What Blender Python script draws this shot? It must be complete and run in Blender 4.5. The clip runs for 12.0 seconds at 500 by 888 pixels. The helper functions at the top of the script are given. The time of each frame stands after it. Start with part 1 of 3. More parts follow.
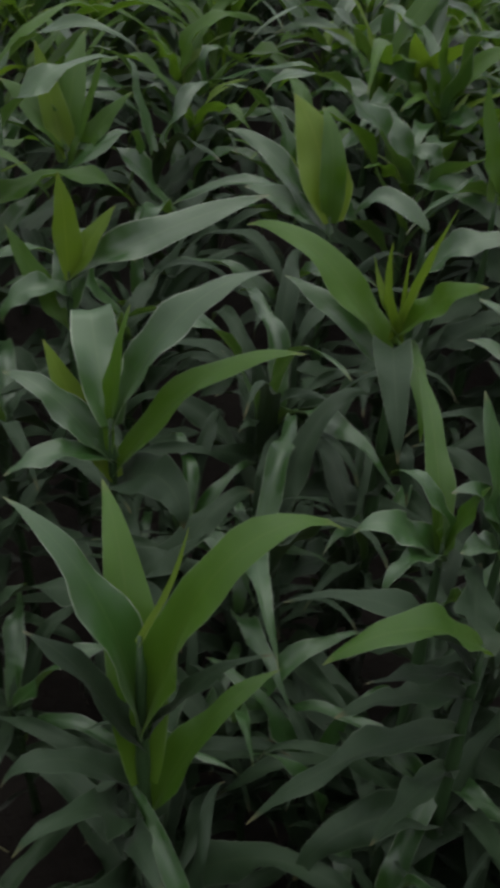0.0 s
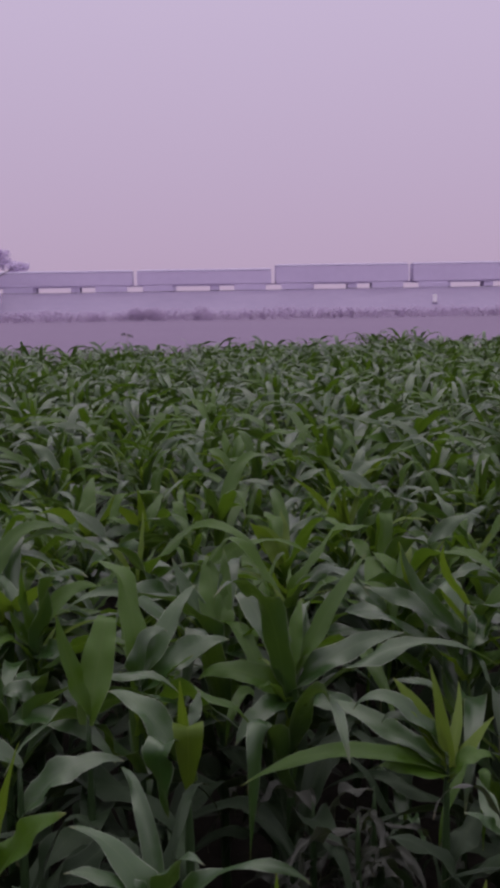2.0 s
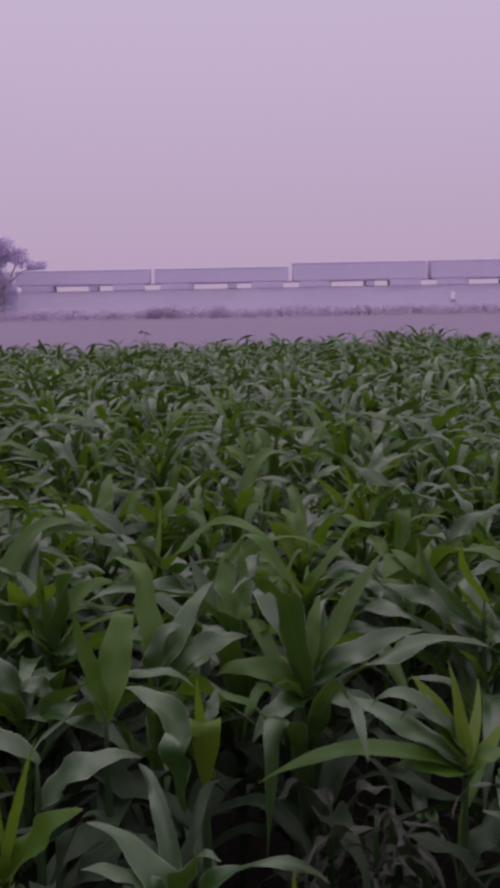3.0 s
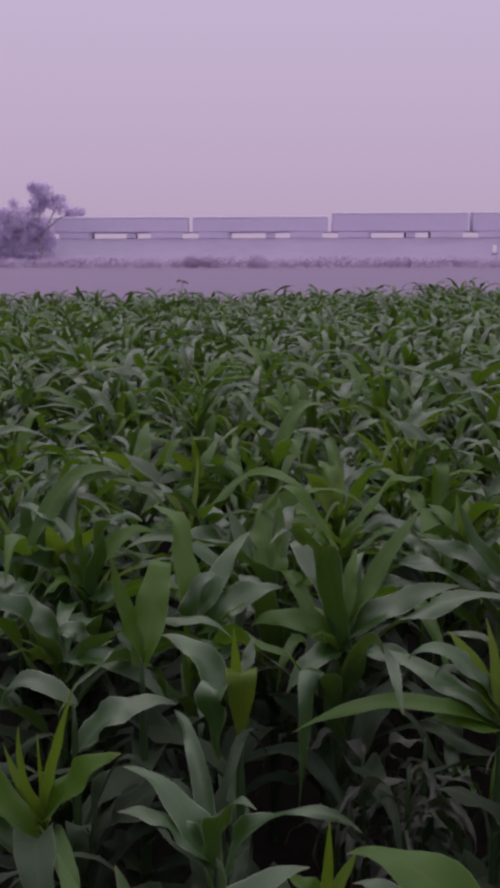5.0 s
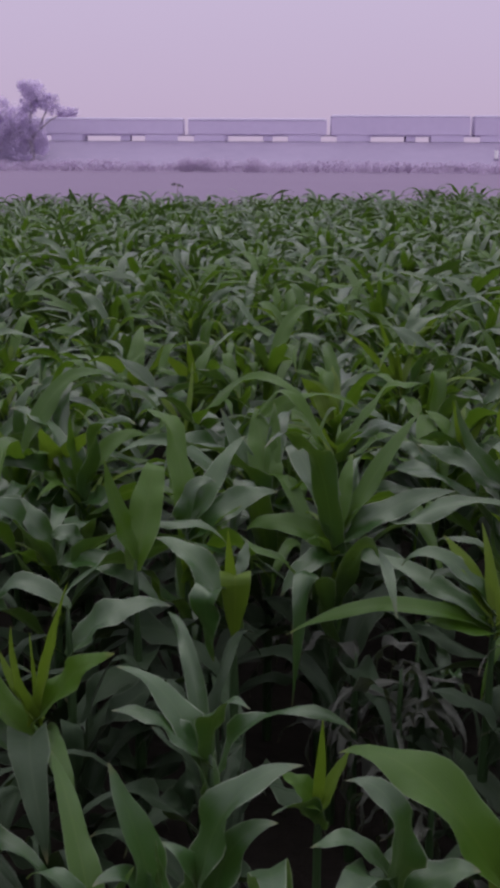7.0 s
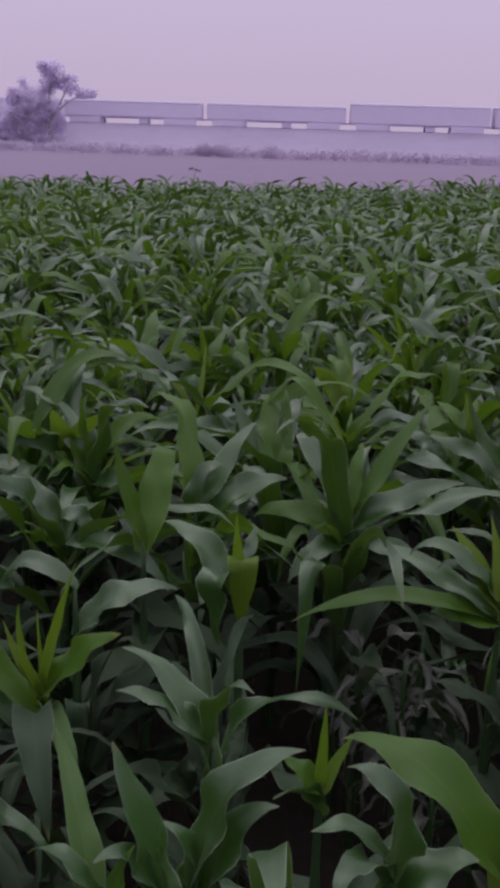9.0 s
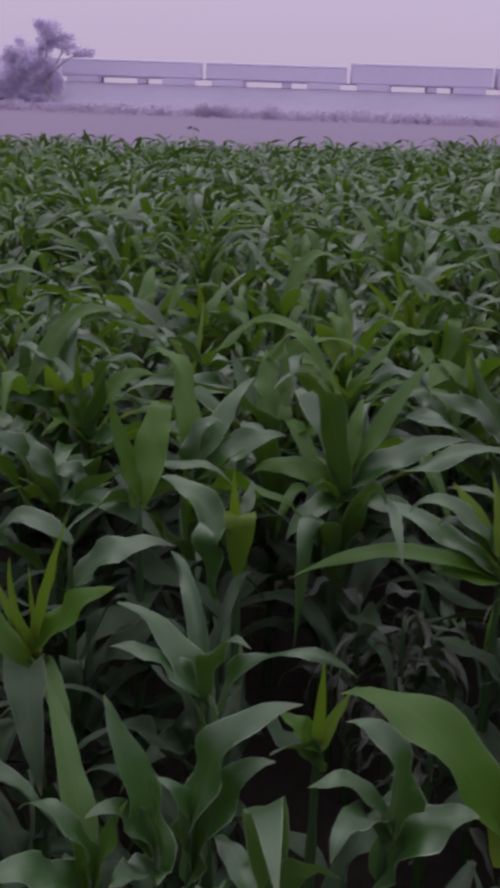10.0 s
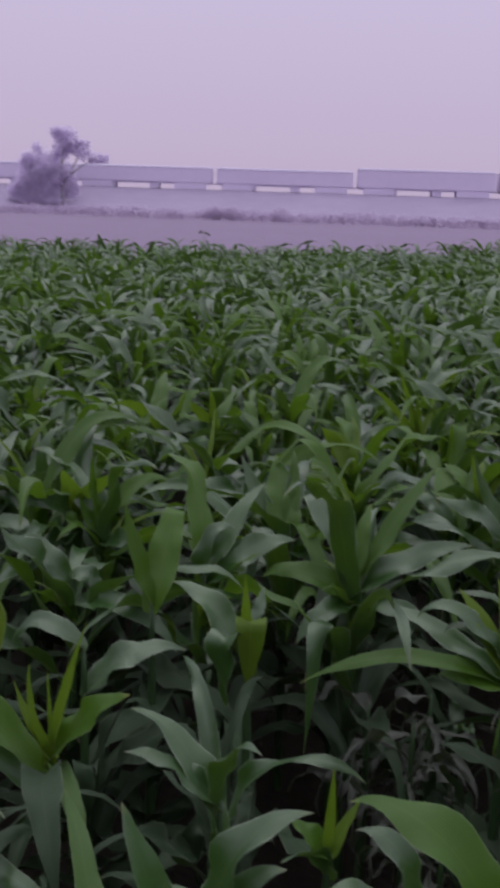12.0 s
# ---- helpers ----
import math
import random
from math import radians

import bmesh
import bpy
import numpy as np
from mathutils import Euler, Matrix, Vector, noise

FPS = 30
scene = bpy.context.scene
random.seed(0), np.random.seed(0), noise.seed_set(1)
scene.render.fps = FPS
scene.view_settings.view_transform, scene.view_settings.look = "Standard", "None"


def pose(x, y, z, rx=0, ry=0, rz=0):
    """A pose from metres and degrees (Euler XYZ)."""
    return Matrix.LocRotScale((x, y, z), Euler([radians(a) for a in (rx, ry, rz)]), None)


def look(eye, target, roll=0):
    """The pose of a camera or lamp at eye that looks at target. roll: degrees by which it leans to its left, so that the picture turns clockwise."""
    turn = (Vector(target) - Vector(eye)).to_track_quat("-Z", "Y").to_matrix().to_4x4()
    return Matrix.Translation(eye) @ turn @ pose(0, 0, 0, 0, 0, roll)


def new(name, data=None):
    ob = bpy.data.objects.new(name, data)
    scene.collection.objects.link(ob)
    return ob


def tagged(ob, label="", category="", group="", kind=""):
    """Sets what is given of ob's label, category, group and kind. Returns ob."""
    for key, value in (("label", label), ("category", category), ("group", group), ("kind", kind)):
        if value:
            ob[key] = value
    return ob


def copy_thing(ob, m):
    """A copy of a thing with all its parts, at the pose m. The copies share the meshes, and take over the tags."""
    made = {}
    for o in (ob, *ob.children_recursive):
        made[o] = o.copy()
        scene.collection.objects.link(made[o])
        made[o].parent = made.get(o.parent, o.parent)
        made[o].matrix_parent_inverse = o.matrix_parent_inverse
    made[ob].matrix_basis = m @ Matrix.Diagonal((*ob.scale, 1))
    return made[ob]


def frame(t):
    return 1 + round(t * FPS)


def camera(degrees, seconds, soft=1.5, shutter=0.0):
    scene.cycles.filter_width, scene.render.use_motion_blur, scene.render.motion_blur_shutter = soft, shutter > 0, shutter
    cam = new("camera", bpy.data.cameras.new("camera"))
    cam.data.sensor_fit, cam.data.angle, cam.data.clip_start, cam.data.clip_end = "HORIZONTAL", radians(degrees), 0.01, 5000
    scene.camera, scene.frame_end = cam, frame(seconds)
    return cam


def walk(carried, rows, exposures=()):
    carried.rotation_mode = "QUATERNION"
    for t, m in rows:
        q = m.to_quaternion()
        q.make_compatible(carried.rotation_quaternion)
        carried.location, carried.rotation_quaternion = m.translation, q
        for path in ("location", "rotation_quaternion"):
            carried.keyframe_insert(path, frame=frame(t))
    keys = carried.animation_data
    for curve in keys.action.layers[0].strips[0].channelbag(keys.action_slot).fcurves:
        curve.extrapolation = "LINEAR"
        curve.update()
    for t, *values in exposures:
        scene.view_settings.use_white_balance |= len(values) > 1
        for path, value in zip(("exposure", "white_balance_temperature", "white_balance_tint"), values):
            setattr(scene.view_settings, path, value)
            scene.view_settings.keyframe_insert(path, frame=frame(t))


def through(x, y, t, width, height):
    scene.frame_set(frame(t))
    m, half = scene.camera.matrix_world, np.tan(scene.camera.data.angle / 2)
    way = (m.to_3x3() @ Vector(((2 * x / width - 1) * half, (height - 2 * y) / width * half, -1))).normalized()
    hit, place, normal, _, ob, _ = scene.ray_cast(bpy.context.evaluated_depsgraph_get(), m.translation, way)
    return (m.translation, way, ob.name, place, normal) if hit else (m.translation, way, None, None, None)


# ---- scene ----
cam = camera(27.56, 12.0, soft=4.3, shutter=0.5)

# seconds, turn to the left, tilt, lean (degrees), eye (metres)
PATH = (
    (0, 27.01, -37.31, 3.30, -0.135, 0.006, 1.564),
    (0.1, 28.07, -37.72, 2.30, -0.126, 0.012, 1.576),
    (0.2, 23.53, -31.92, 6.98, -0.147, 0.010, 1.557),
    (0.3, 20.41, -23.67, 5.03, -0.113, 0.030, 1.537),
    (0.4, 16.98, -20.06, 3.16, -0.084, 0.042, 1.539),
    (0.5, 14.94, -16.23, 1.67, -0.046, 0.026, 1.559),
    (0.6, 12.12, -12.51, 0.85, -0.025, 0.015, 1.575),
    (0.7, 9.69, -10.65, 0.04, -0.018, 0.005, 1.583),
    (0.8, 8.82, -7.97, -0.47, 0.001, -0.002, 1.585),
    (1, 7.99, -2.79, -1.84, 0.004, -0.005, 1.581),
    (1.5, 8.47, -5.68, -0.34, 0.000, -0.000, 1.587),
    (2, 7.61, -7.85, -0.96, 0.001, 0.013, 1.580),
    (2.5, 8.09, -7.33, -0.77, -0.004, 0.021, 1.576),
    (3, 8.60, -7.95, -1.11, 0.000, 0.021, 1.575),
    (3.2, 9.34, -8.26, -1.04, -0.004, 0.038, 1.559),
    (4.8, 10.02, -10.56, -0.28, -0.013, 0.024, 1.571),
    (5, 10.59, -10.67, -0.18, -0.015, 0.034, 1.572),
    (5.5, 9.94, -11.79, 0.52, -0.019, 0.036, 1.570),
    (6, 10.23, -14.66, 0.98, -0.024, 0.049, 1.563),
    (6.5, 9.28, -15.92, 0.24, -0.016, 0.063, 1.551),
    (7, 10.31, -15.78, 0.24, -0.021, 0.065, 1.552),
    (7.5, 10.46, -16.16, 0.45, -0.024, 0.062, 1.554),
    (7.7, 10.33, -15.88, 0.23, -0.018, 0.062, 1.554),
    (9.5, 10.97, -17.34, 2.02, -0.025, 0.065, 1.541),
    (10, 10.75, -18.52, 1.88, -0.026, 0.095, 1.520),
    (10.1, 7.54, -17.30, 2.30, -0.005, 0.058, 1.548),
    (10.2, 7.84, -17.19, 2.59, -0.021, 0.083, 1.531),
    (10.5, 8.57, -16.49, 2.39, -0.013, 0.047, 1.553),
    (11, 8.03, -15.83, 2.42, -0.014, 0.044, 1.557),
    (11.5, 8.83, -14.83, 2.08, -0.013, 0.038, 1.561),
    (12, 11.43, -13.18, 1.80, -0.020, 0.038, 1.561),
)


def aim(turn, tilt, lean, x, y, z):
    a, b = radians(turn), radians(tilt)
    way = Vector((-math.sin(a) * math.cos(b), math.cos(a) * math.cos(b), math.sin(b)))
    eye = Vector((x, y, z))
    return look(eye, eye + 10 * way, lean)


# seconds, stops, kelvin, tint
EXPOSURES = (
    (0.0, 0.35, 6550, -6), (0.3, 0.7, 6150, -2), (0.5, 0.58, 5980, -6), (0.8, 0.2, 6100, 0), (1.0, -0.05, 6150, 5), (1.5, -0.07, 6400, 8),
    (2.5, -0.1, 6700, 12), (3.2, -0.1, 6650, 12), (4.8, -0.05, 6600, 10), (5.5, -0.05, 6550, 9), (6.5, 0.1, 6450, 5), (9.5, 0.12, 6400, 3), (10.0, 0.12, 6380, 3), (10.5, 0.2, 6320, 0), (12.0, 0.14, 6330, 0))
walk(cam, [(row[0], aim(*row[1:])) for row in PATH], EXPOSURES)

# ---- sky and light: an overcast lavender dusk ----
world = bpy.data.worlds.new("dusk_sky")
scene.world = world
world.use_nodes = True
wt = world.node_tree
wt.nodes.clear()


def wnode(kind, **props):
    n = wt.nodes.new(kind)
    for k, v in props.items():
        setattr(n, k, v)
    return n


w_out = wnode("ShaderNodeOutputWorld")
w_coord = wnode("ShaderNodeTexCoord")
w_sep = wnode("ShaderNodeSeparateXYZ")
wt.links.new(w_coord.outputs["Generated"], w_sep.inputs[0])
w_ramp = wnode("ShaderNodeValToRGB")
SKY_STEPS = ((0.0, (0.515, 0.385, 0.56)), (0.12, (0.555, 0.44, 0.632)), (0.36, (0.645, 0.55, 0.77)), (0.52, (1.15, 1.03, 1.28)), (0.75, (1.45, 1.33, 1.55)), (1.0, (1.55, 1.43, 1.63)))
ramp = w_ramp.color_ramp
while len(ramp.elements) < len(SKY_STEPS):
    ramp.elements.new(0.5)
for e, (at, rgb) in zip(ramp.elements, SKY_STEPS):
    e.position, e.color = at, (*rgb, 1)
wt.links.new(w_sep.outputs["Z"], w_ramp.inputs[0])
w_veil = wnode("ShaderNodeBackground")
w_veil.inputs["Strength"].default_value = 1.0
wt.links.new(w_ramp.outputs[0], w_veil.inputs["Color"])
w_air = wnode("ShaderNodeTexSky", sky_type="NISHITA", sun_disc=False, sun_elevation=radians(74), sun_rotation=radians(26), dust_density=4.0)
w_clear = wnode("ShaderNodeBackground")
w_clear.inputs["Strength"].default_value = 0.05
wt.links.new(w_air.outputs[0], w_clear.inputs["Color"])
w_mix = wnode("ShaderNodeMixShader")
w_mix.inputs[0].default_value = 0.06
wt.links.new(w_veil.outputs[0], w_mix.inputs[1])
wt.links.new(w_clear.outputs[0], w_mix.inputs[2])
wt.links.new(w_mix.outputs[0], w_out.inputs[0])

sun = new("sun", bpy.data.lights.new("sun", "SUN"))
sun.data.energy, sun.data.angle, sun.data.color = 0.8, radians(50), (1.0, 0.93, 0.95)
sun.matrix_world = look((0, 0, 0), (0.12, -0.25, -1.0))


# ---- materials ----
class Nodes:
    """A small wrapper that wires one node material."""

    def __init__(self, name):
        self.mat = bpy.data.materials.new(name)
        self.mat.use_nodes = True
        self.tree = self.mat.node_tree
        self.tree.nodes.clear()

    def add(self, kind, links=(), values=(), **props):
        n = self.tree.nodes.new(kind)
        for k, v in props.items():
            setattr(n, k, v)
        for key, v in dict(values).items():
            n.inputs[key].default_value = v
        for key, socket in dict(links).items():
            self.tree.links.new(socket, n.inputs[key])
        return n

    def math(self, op, a, b=None, c=None, clamp=False):
        n = self.add("ShaderNodeMath", operation=op, use_clamp=clamp)
        for i, v in enumerate((a, b, c)):
            if v is None:
                continue
            if isinstance(v, (int, float)):
                n.inputs[i].default_value = v
            else:
                self.tree.links.new(v, n.inputs[i])
        return n.outputs[0]

    def mix(self, f, a, b, blend="MIX"):
        n = self.add("ShaderNodeMix", data_type="RGBA", blend_type=blend)
        for i, v in ((0, f), (6, a), (7, b)):
            if isinstance(v, (int, float)):
                n.inputs[i].default_value = v
            elif isinstance(v, tuple):
                n.inputs[i].default_value = (*v, 1)
            else:
                self.tree.links.new(v, n.inputs[i])
        return n.outputs[2]

    def noise(self, scale, coord=None, detail=4.0, rough=0.55):
        n = self.add("ShaderNodeTexNoise", values={"Scale": scale, "Detail": detail, "Roughness": rough})
        if coord is not None:
            self.tree.links.new(coord, n.inputs["Vector"])
        return n.outputs["Fac"]

    def finish(self, shader):
        self.add("ShaderNodeOutputMaterial", links={"Surface": shader})
        return self.mat


def leaf_material(name, dark, light, rib, rough, through, gloss=0.52, margin=0.22, by_island=False):
    """A maize leaf: parallel veins, pale midrib, blotches, some light through the blade."""
    n = Nodes(name)
    uv = n.add("ShaderNodeUVMap").outputs[0]
    sep = n.add("ShaderNodeSeparateXYZ", links={0: uv})
    u, v = sep.outputs[0], sep.outputs[1]
    pos = n.add("ShaderNodeTexCoord").outputs["Object"]
    if by_island:
        rnd = n.add("ShaderNodeNewGeometry").outputs["Random Per Island"]
    else:
        rnd = n.add("ShaderNodeObjectInfo").outputs["Random"]
    blotch = n.noise(14.0, pos, 5.0)
    fac = n.math("ADD", n.math("MULTIPLY", rnd, 0.55), n.math("MULTIPLY", blotch, 0.55), clamp=True)
    col = n.mix(fac, dark, light)
    # the blade pales towards its base
    base = n.math("SUBTRACT", 1.0, n.math("MULTIPLY", v, 3.2), clamp=True)
    col = n.mix(n.math("MULTIPLY", base, 0.45), col, rib)
    # fine parallel veins and the midrib
    off = n.math("ABSOLUTE", n.math("SUBTRACT", u, 0.5))
    vein = n.math("SINE", n.math("MULTIPLY", u, 125.0))
    col = n.mix(n.math("MULTIPLY", n.math("ADD", vein, 1.0), 0.03), col, rib)
    mid = n.math("SUBTRACT", 1.0, n.math("MULTIPLY", off, 22.0), clamp=True)
    col = n.mix(n.math("MULTIPLY", mid, 0.5), col, rib)
    # pale thin margins, brightened in patches as painted edge highlights
    rim_glint = n.math("MULTIPLY", n.math("SUBTRACT", off, 0.466), 32.0, clamp=True)
    col = n.mix(n.math("MULTIPLY", rim_glint, n.math("MULTIPLY", n.math("SUBTRACT", blotch, 0.30, clamp=True), margin * 3.0, clamp=True)), col, (0.33, 0.37, 0.28))
    # worn, dry tips
    tip = n.math("MULTIPLY", n.math("SUBTRACT", n.math("ADD", v, n.math("MULTIPLY", blotch, 0.12)), 0.99), 14.0, clamp=True)
    col = n.mix(n.math("MULTIPLY", tip, 0.2), col, (0.30, 0.22, 0.10))
    height = n.math("ADD", n.math("MULTIPLY", vein, 0.04), n.math("MULTIPLY", blotch, 1.6))
    bump = n.add("ShaderNodeBump", links={"Height": height}, values={"Strength": 0.35, "Distance": 0.004})
    p = n.add("ShaderNodeBsdfPrincipled", links={"Base Color": col, "Normal": bump.outputs[0]},
              values={"Specular IOR Level": gloss, "Sheen Weight": 0.04, "Sheen Roughness": 0.4})
    n.tree.links.new(n.math("ADD", rough, n.math("MULTIPLY", blotch, 0.18)), p.inputs["Roughness"])
    tr = n.add("ShaderNodeBsdfTranslucent", links={"Color": n.mix(0.36, col, (0.16, 0.27, 0.02))})
    m = n.add("ShaderNodeMixShader", links={1: p.outputs[0], 2: tr.outputs[0]}, values={0: through})
    return n.finish(m.outputs[0])


MATURE = ((0.010, 0.033, 0.005), (0.024, 0.067, 0.011), (0.045, 0.085, 0.022), 0.26, 0.22, 0.64, 0.7)
FRESH = ((0.021, 0.059, 0.003), (0.045, 0.103, 0.005), (0.062, 0.108, 0.015), 0.36, 0.36, 0.34)
YOUNG = ((0.052, 0.098, 0.005), (0.090, 0.146, 0.009), (0.12, 0.170, 0.020), 0.48, 0.42, 0.32)
DRY = ((0.014, 0.017, 0.011), (0.031, 0.035, 0.025), (0.042, 0.044, 0.032), 0.55, 0.1)
# low old leaves, darkened so their colour holds the shade inside the canopy
SHADED_OLD = ((0.007, 0.016, 0.006), (0.015, 0.031, 0.011), (0.028, 0.042, 0.020), 0.5, 0.05, 0.22, 0.15)
leaf_mat = leaf_material("maize_leaf", *MATURE)
young_mat = leaf_material("maize_young_leaf", *YOUNG)
fresh_mat = leaf_material("maize_fresh_leaf", *FRESH)
shaded_old_mat = leaf_material("maize_old_leaf", *SHADED_OLD)
dry_mat = leaf_material("maize_dry_leaf", *DRY)
far_leaf_mat = leaf_material("maize_leaf_field", *MATURE, by_island=True)
far_fresh_mat = leaf_material("maize_fresh_leaf_field", *FRESH, by_island=True)
far_dry_mat = leaf_material("maize_dry_leaf_field", *DRY, by_island=True)
far_shaded_old_mat = leaf_material("maize_old_leaf_field", *SHADED_OLD, by_island=True)
far_young_mat = leaf_material("maize_young_leaf_field", *YOUNG, by_island=True)


def mottled(name, dark, light, scale, rough=0.9, bump=0.0, distance=0.02, coarse=None, island=False, spec=0.3, through=0.0):
    """Two tones mixed by noise at two scales, with relief."""
    n = Nodes(name)
    pos = n.add("ShaderNodeTexCoord").outputs["Object"]
    fine = n.noise(scale, pos, 6.0, 0.62)
    wide = n.noise(coarse or scale * 0.13, pos, 3.0)
    fac = n.math("ADD", n.math("MULTIPLY", fine, 0.8), n.math("SUBTRACT", n.math("MULTIPLY", wide, 0.9), 0.35), clamp=True)
    if island:
        rnd = n.add("ShaderNodeNewGeometry").outputs["Random Per Island"]
        fac = n.math("ADD", n.math("MULTIPLY", fac, 0.5), n.math("MULTIPLY", rnd, 0.5), clamp=True)
    col = n.mix(fac, dark, light)
    p = n.add("ShaderNodeBsdfPrincipled", links={"Base Color": col}, values={"Roughness": rough, "Specular IOR Level": spec})
    if bump:
        b = n.add("ShaderNodeBump", links={"Height": fine}, values={"Strength": bump, "Distance": distance})
        n.tree.links.new(b.outputs[0], p.inputs["Normal"])
    if through:
        tr = n.add("ShaderNodeBsdfTranslucent", links={"Color": col})
        m = n.add("ShaderNodeMixShader", links={1: p.outputs[0], 2: tr.outputs[0]}, values={0: through})
        return n.finish(m.outputs[0])
    return n.finish(p.outputs[0])


stalk_mat = mottled("maize_stalk", (0.012, 0.030, 0.009), (0.030, 0.056, 0.018), 30.0, 0.5, 0.2, 0.003)
litter_mat = mottled("dry_leaf", (0.07, 0.055, 0.04), (0.20, 0.17, 0.13), 22.0, 0.8, 0.3, 0.004)
# distance haze is mixed into the base colours of coaches, underframes and bank
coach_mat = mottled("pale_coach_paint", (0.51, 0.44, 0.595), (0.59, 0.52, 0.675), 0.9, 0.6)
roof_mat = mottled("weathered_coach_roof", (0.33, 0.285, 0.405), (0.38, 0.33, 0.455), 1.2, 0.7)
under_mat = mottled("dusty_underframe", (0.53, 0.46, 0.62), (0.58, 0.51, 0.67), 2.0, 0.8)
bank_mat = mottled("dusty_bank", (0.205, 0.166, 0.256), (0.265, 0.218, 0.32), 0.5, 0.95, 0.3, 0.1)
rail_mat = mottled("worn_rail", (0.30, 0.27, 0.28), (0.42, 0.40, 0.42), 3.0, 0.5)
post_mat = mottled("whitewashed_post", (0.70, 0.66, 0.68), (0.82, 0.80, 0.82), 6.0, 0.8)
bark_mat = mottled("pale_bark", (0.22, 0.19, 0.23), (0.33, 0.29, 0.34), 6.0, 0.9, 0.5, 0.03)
# the leaf colour of trees and hedge carries the lilac haze in front of them
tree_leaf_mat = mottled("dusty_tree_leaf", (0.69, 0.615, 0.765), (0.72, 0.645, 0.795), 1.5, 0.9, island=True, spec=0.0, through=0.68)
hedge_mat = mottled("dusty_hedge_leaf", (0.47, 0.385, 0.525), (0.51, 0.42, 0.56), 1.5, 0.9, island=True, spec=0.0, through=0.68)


EDGE_SLANT = 0.45       # the field's far edge runs a little away to the right


def ground_material():
    """Dark soil under the crop; past its edge dry earth with pale violet haze in its colour."""
    n = Nodes("field_soil")
    pos = n.add("ShaderNodeTexCoord").outputs["Object"]
    place = n.add("ShaderNodeSeparateXYZ", links={0: pos})
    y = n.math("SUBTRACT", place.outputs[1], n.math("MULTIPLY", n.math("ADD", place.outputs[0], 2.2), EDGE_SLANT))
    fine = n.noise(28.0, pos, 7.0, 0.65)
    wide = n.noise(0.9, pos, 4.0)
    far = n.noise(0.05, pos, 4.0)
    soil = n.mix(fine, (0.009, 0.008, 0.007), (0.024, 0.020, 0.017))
    # dry earth tinted violet to stand for the haze over the plain
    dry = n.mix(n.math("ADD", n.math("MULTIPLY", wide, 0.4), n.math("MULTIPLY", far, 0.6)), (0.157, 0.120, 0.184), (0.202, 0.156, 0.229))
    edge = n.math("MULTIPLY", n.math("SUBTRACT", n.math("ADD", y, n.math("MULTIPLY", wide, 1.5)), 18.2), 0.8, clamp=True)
    b = n.add("ShaderNodeBump", links={"Height": n.math("ADD", fine, wide)}, values={"Strength": 0.7, "Distance": 0.03})
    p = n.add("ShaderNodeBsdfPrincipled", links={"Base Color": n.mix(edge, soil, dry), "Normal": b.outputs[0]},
              values={"Roughness": 0.95, "Specular IOR Level": 0.06})
    return n.finish(p.outputs[0])


soil_mat = ground_material()


# ---- mesh helpers ----
def mesh_object(name, verts, faces, mats, uvs=None, slots=None, smooth=True, parent=None, label=""):
    me = bpy.data.meshes.new(name)
    me.from_pydata([tuple(map(float, v)) for v in verts], [], [tuple(map(int, f)) for f in faces])
    for m in mats:
        me.materials.append(m)
    if uvs is not None:
        layer = me.uv_layers.new(name="UVMap")
        loops = np.empty(len(me.loops), dtype=np.int32)
        me.loops.foreach_get("vertex_index", loops)
        layer.data.foreach_set("uv", np.asarray(uvs, dtype=np.float32)[loops].ravel())
    if slots is not None:
        me.polygons.foreach_set("material_index", np.asarray(slots, dtype=np.int32))
    if smooth:
        me.polygons.foreach_set("use_smooth", np.ones(len(me.polygons), dtype=bool))
    me.update()
    ob = new(name, me)
    if parent is not None:
        ob.parent = parent
    if label:
        tagged(ob, label)
    return ob


def part(name, bm, material, parent, label="", smooth=False):
    me = bpy.data.meshes.new(name)
    bm.to_mesh(me)
    bm.free()
    me.materials.append(material)
    if smooth:
        me.polygons.foreach_set("use_smooth", np.ones(len(me.polygons), dtype=bool))
    ob = new(name, me)
    ob.parent = parent
    if label:
        tagged(ob, label)
    return ob


def box(bm, x0, x1, y0, y1, z0, z1, bevel=0.0):
    made = bmesh.ops.create_cube(bm, size=1.0, matrix=Matrix.Translation(((x0 + x1) / 2, (y0 + y1) / 2, (z0 + z1) / 2))
                                 @ Matrix.Diagonal((x1 - x0, y1 - y0, z1 - z0, 1)))
    if bevel:
        edges = list({e for v in made["verts"] for e in v.link_edges})
        bmesh.ops.bevel(bm, geom=edges, offset=bevel, segments=2, affect="EDGES")


def tube(points, radii, sides=8):
    """Verts and faces of a round tapered limb along points."""
    pts = [Vector(p) for p in points]
    verts, faces = [], []
    for i, p in enumerate(pts):
        t = (pts[min(i + 1, len(pts) - 1)] - pts[max(i - 1, 0)]).normalized()
        a = t.cross(Vector((0.31, 0.95, 0.05))).normalized()
        b = t.cross(a)
        for k in range(sides):
            w = 2 * math.pi * k / sides
            verts.append(p + (a * math.cos(w) + b * math.sin(w)) * radii[i])
    for i in range(len(pts) - 1):
        for k in range(sides):
            k2 = (k + 1) % sides
            faces.append((i * sides + k, i * sides + k2, (i + 1) * sides + k2, (i + 1) * sides + k))
    faces.append(tuple(range((len(pts) - 1) * sides, len(pts) * sides)))
    return verts, faces


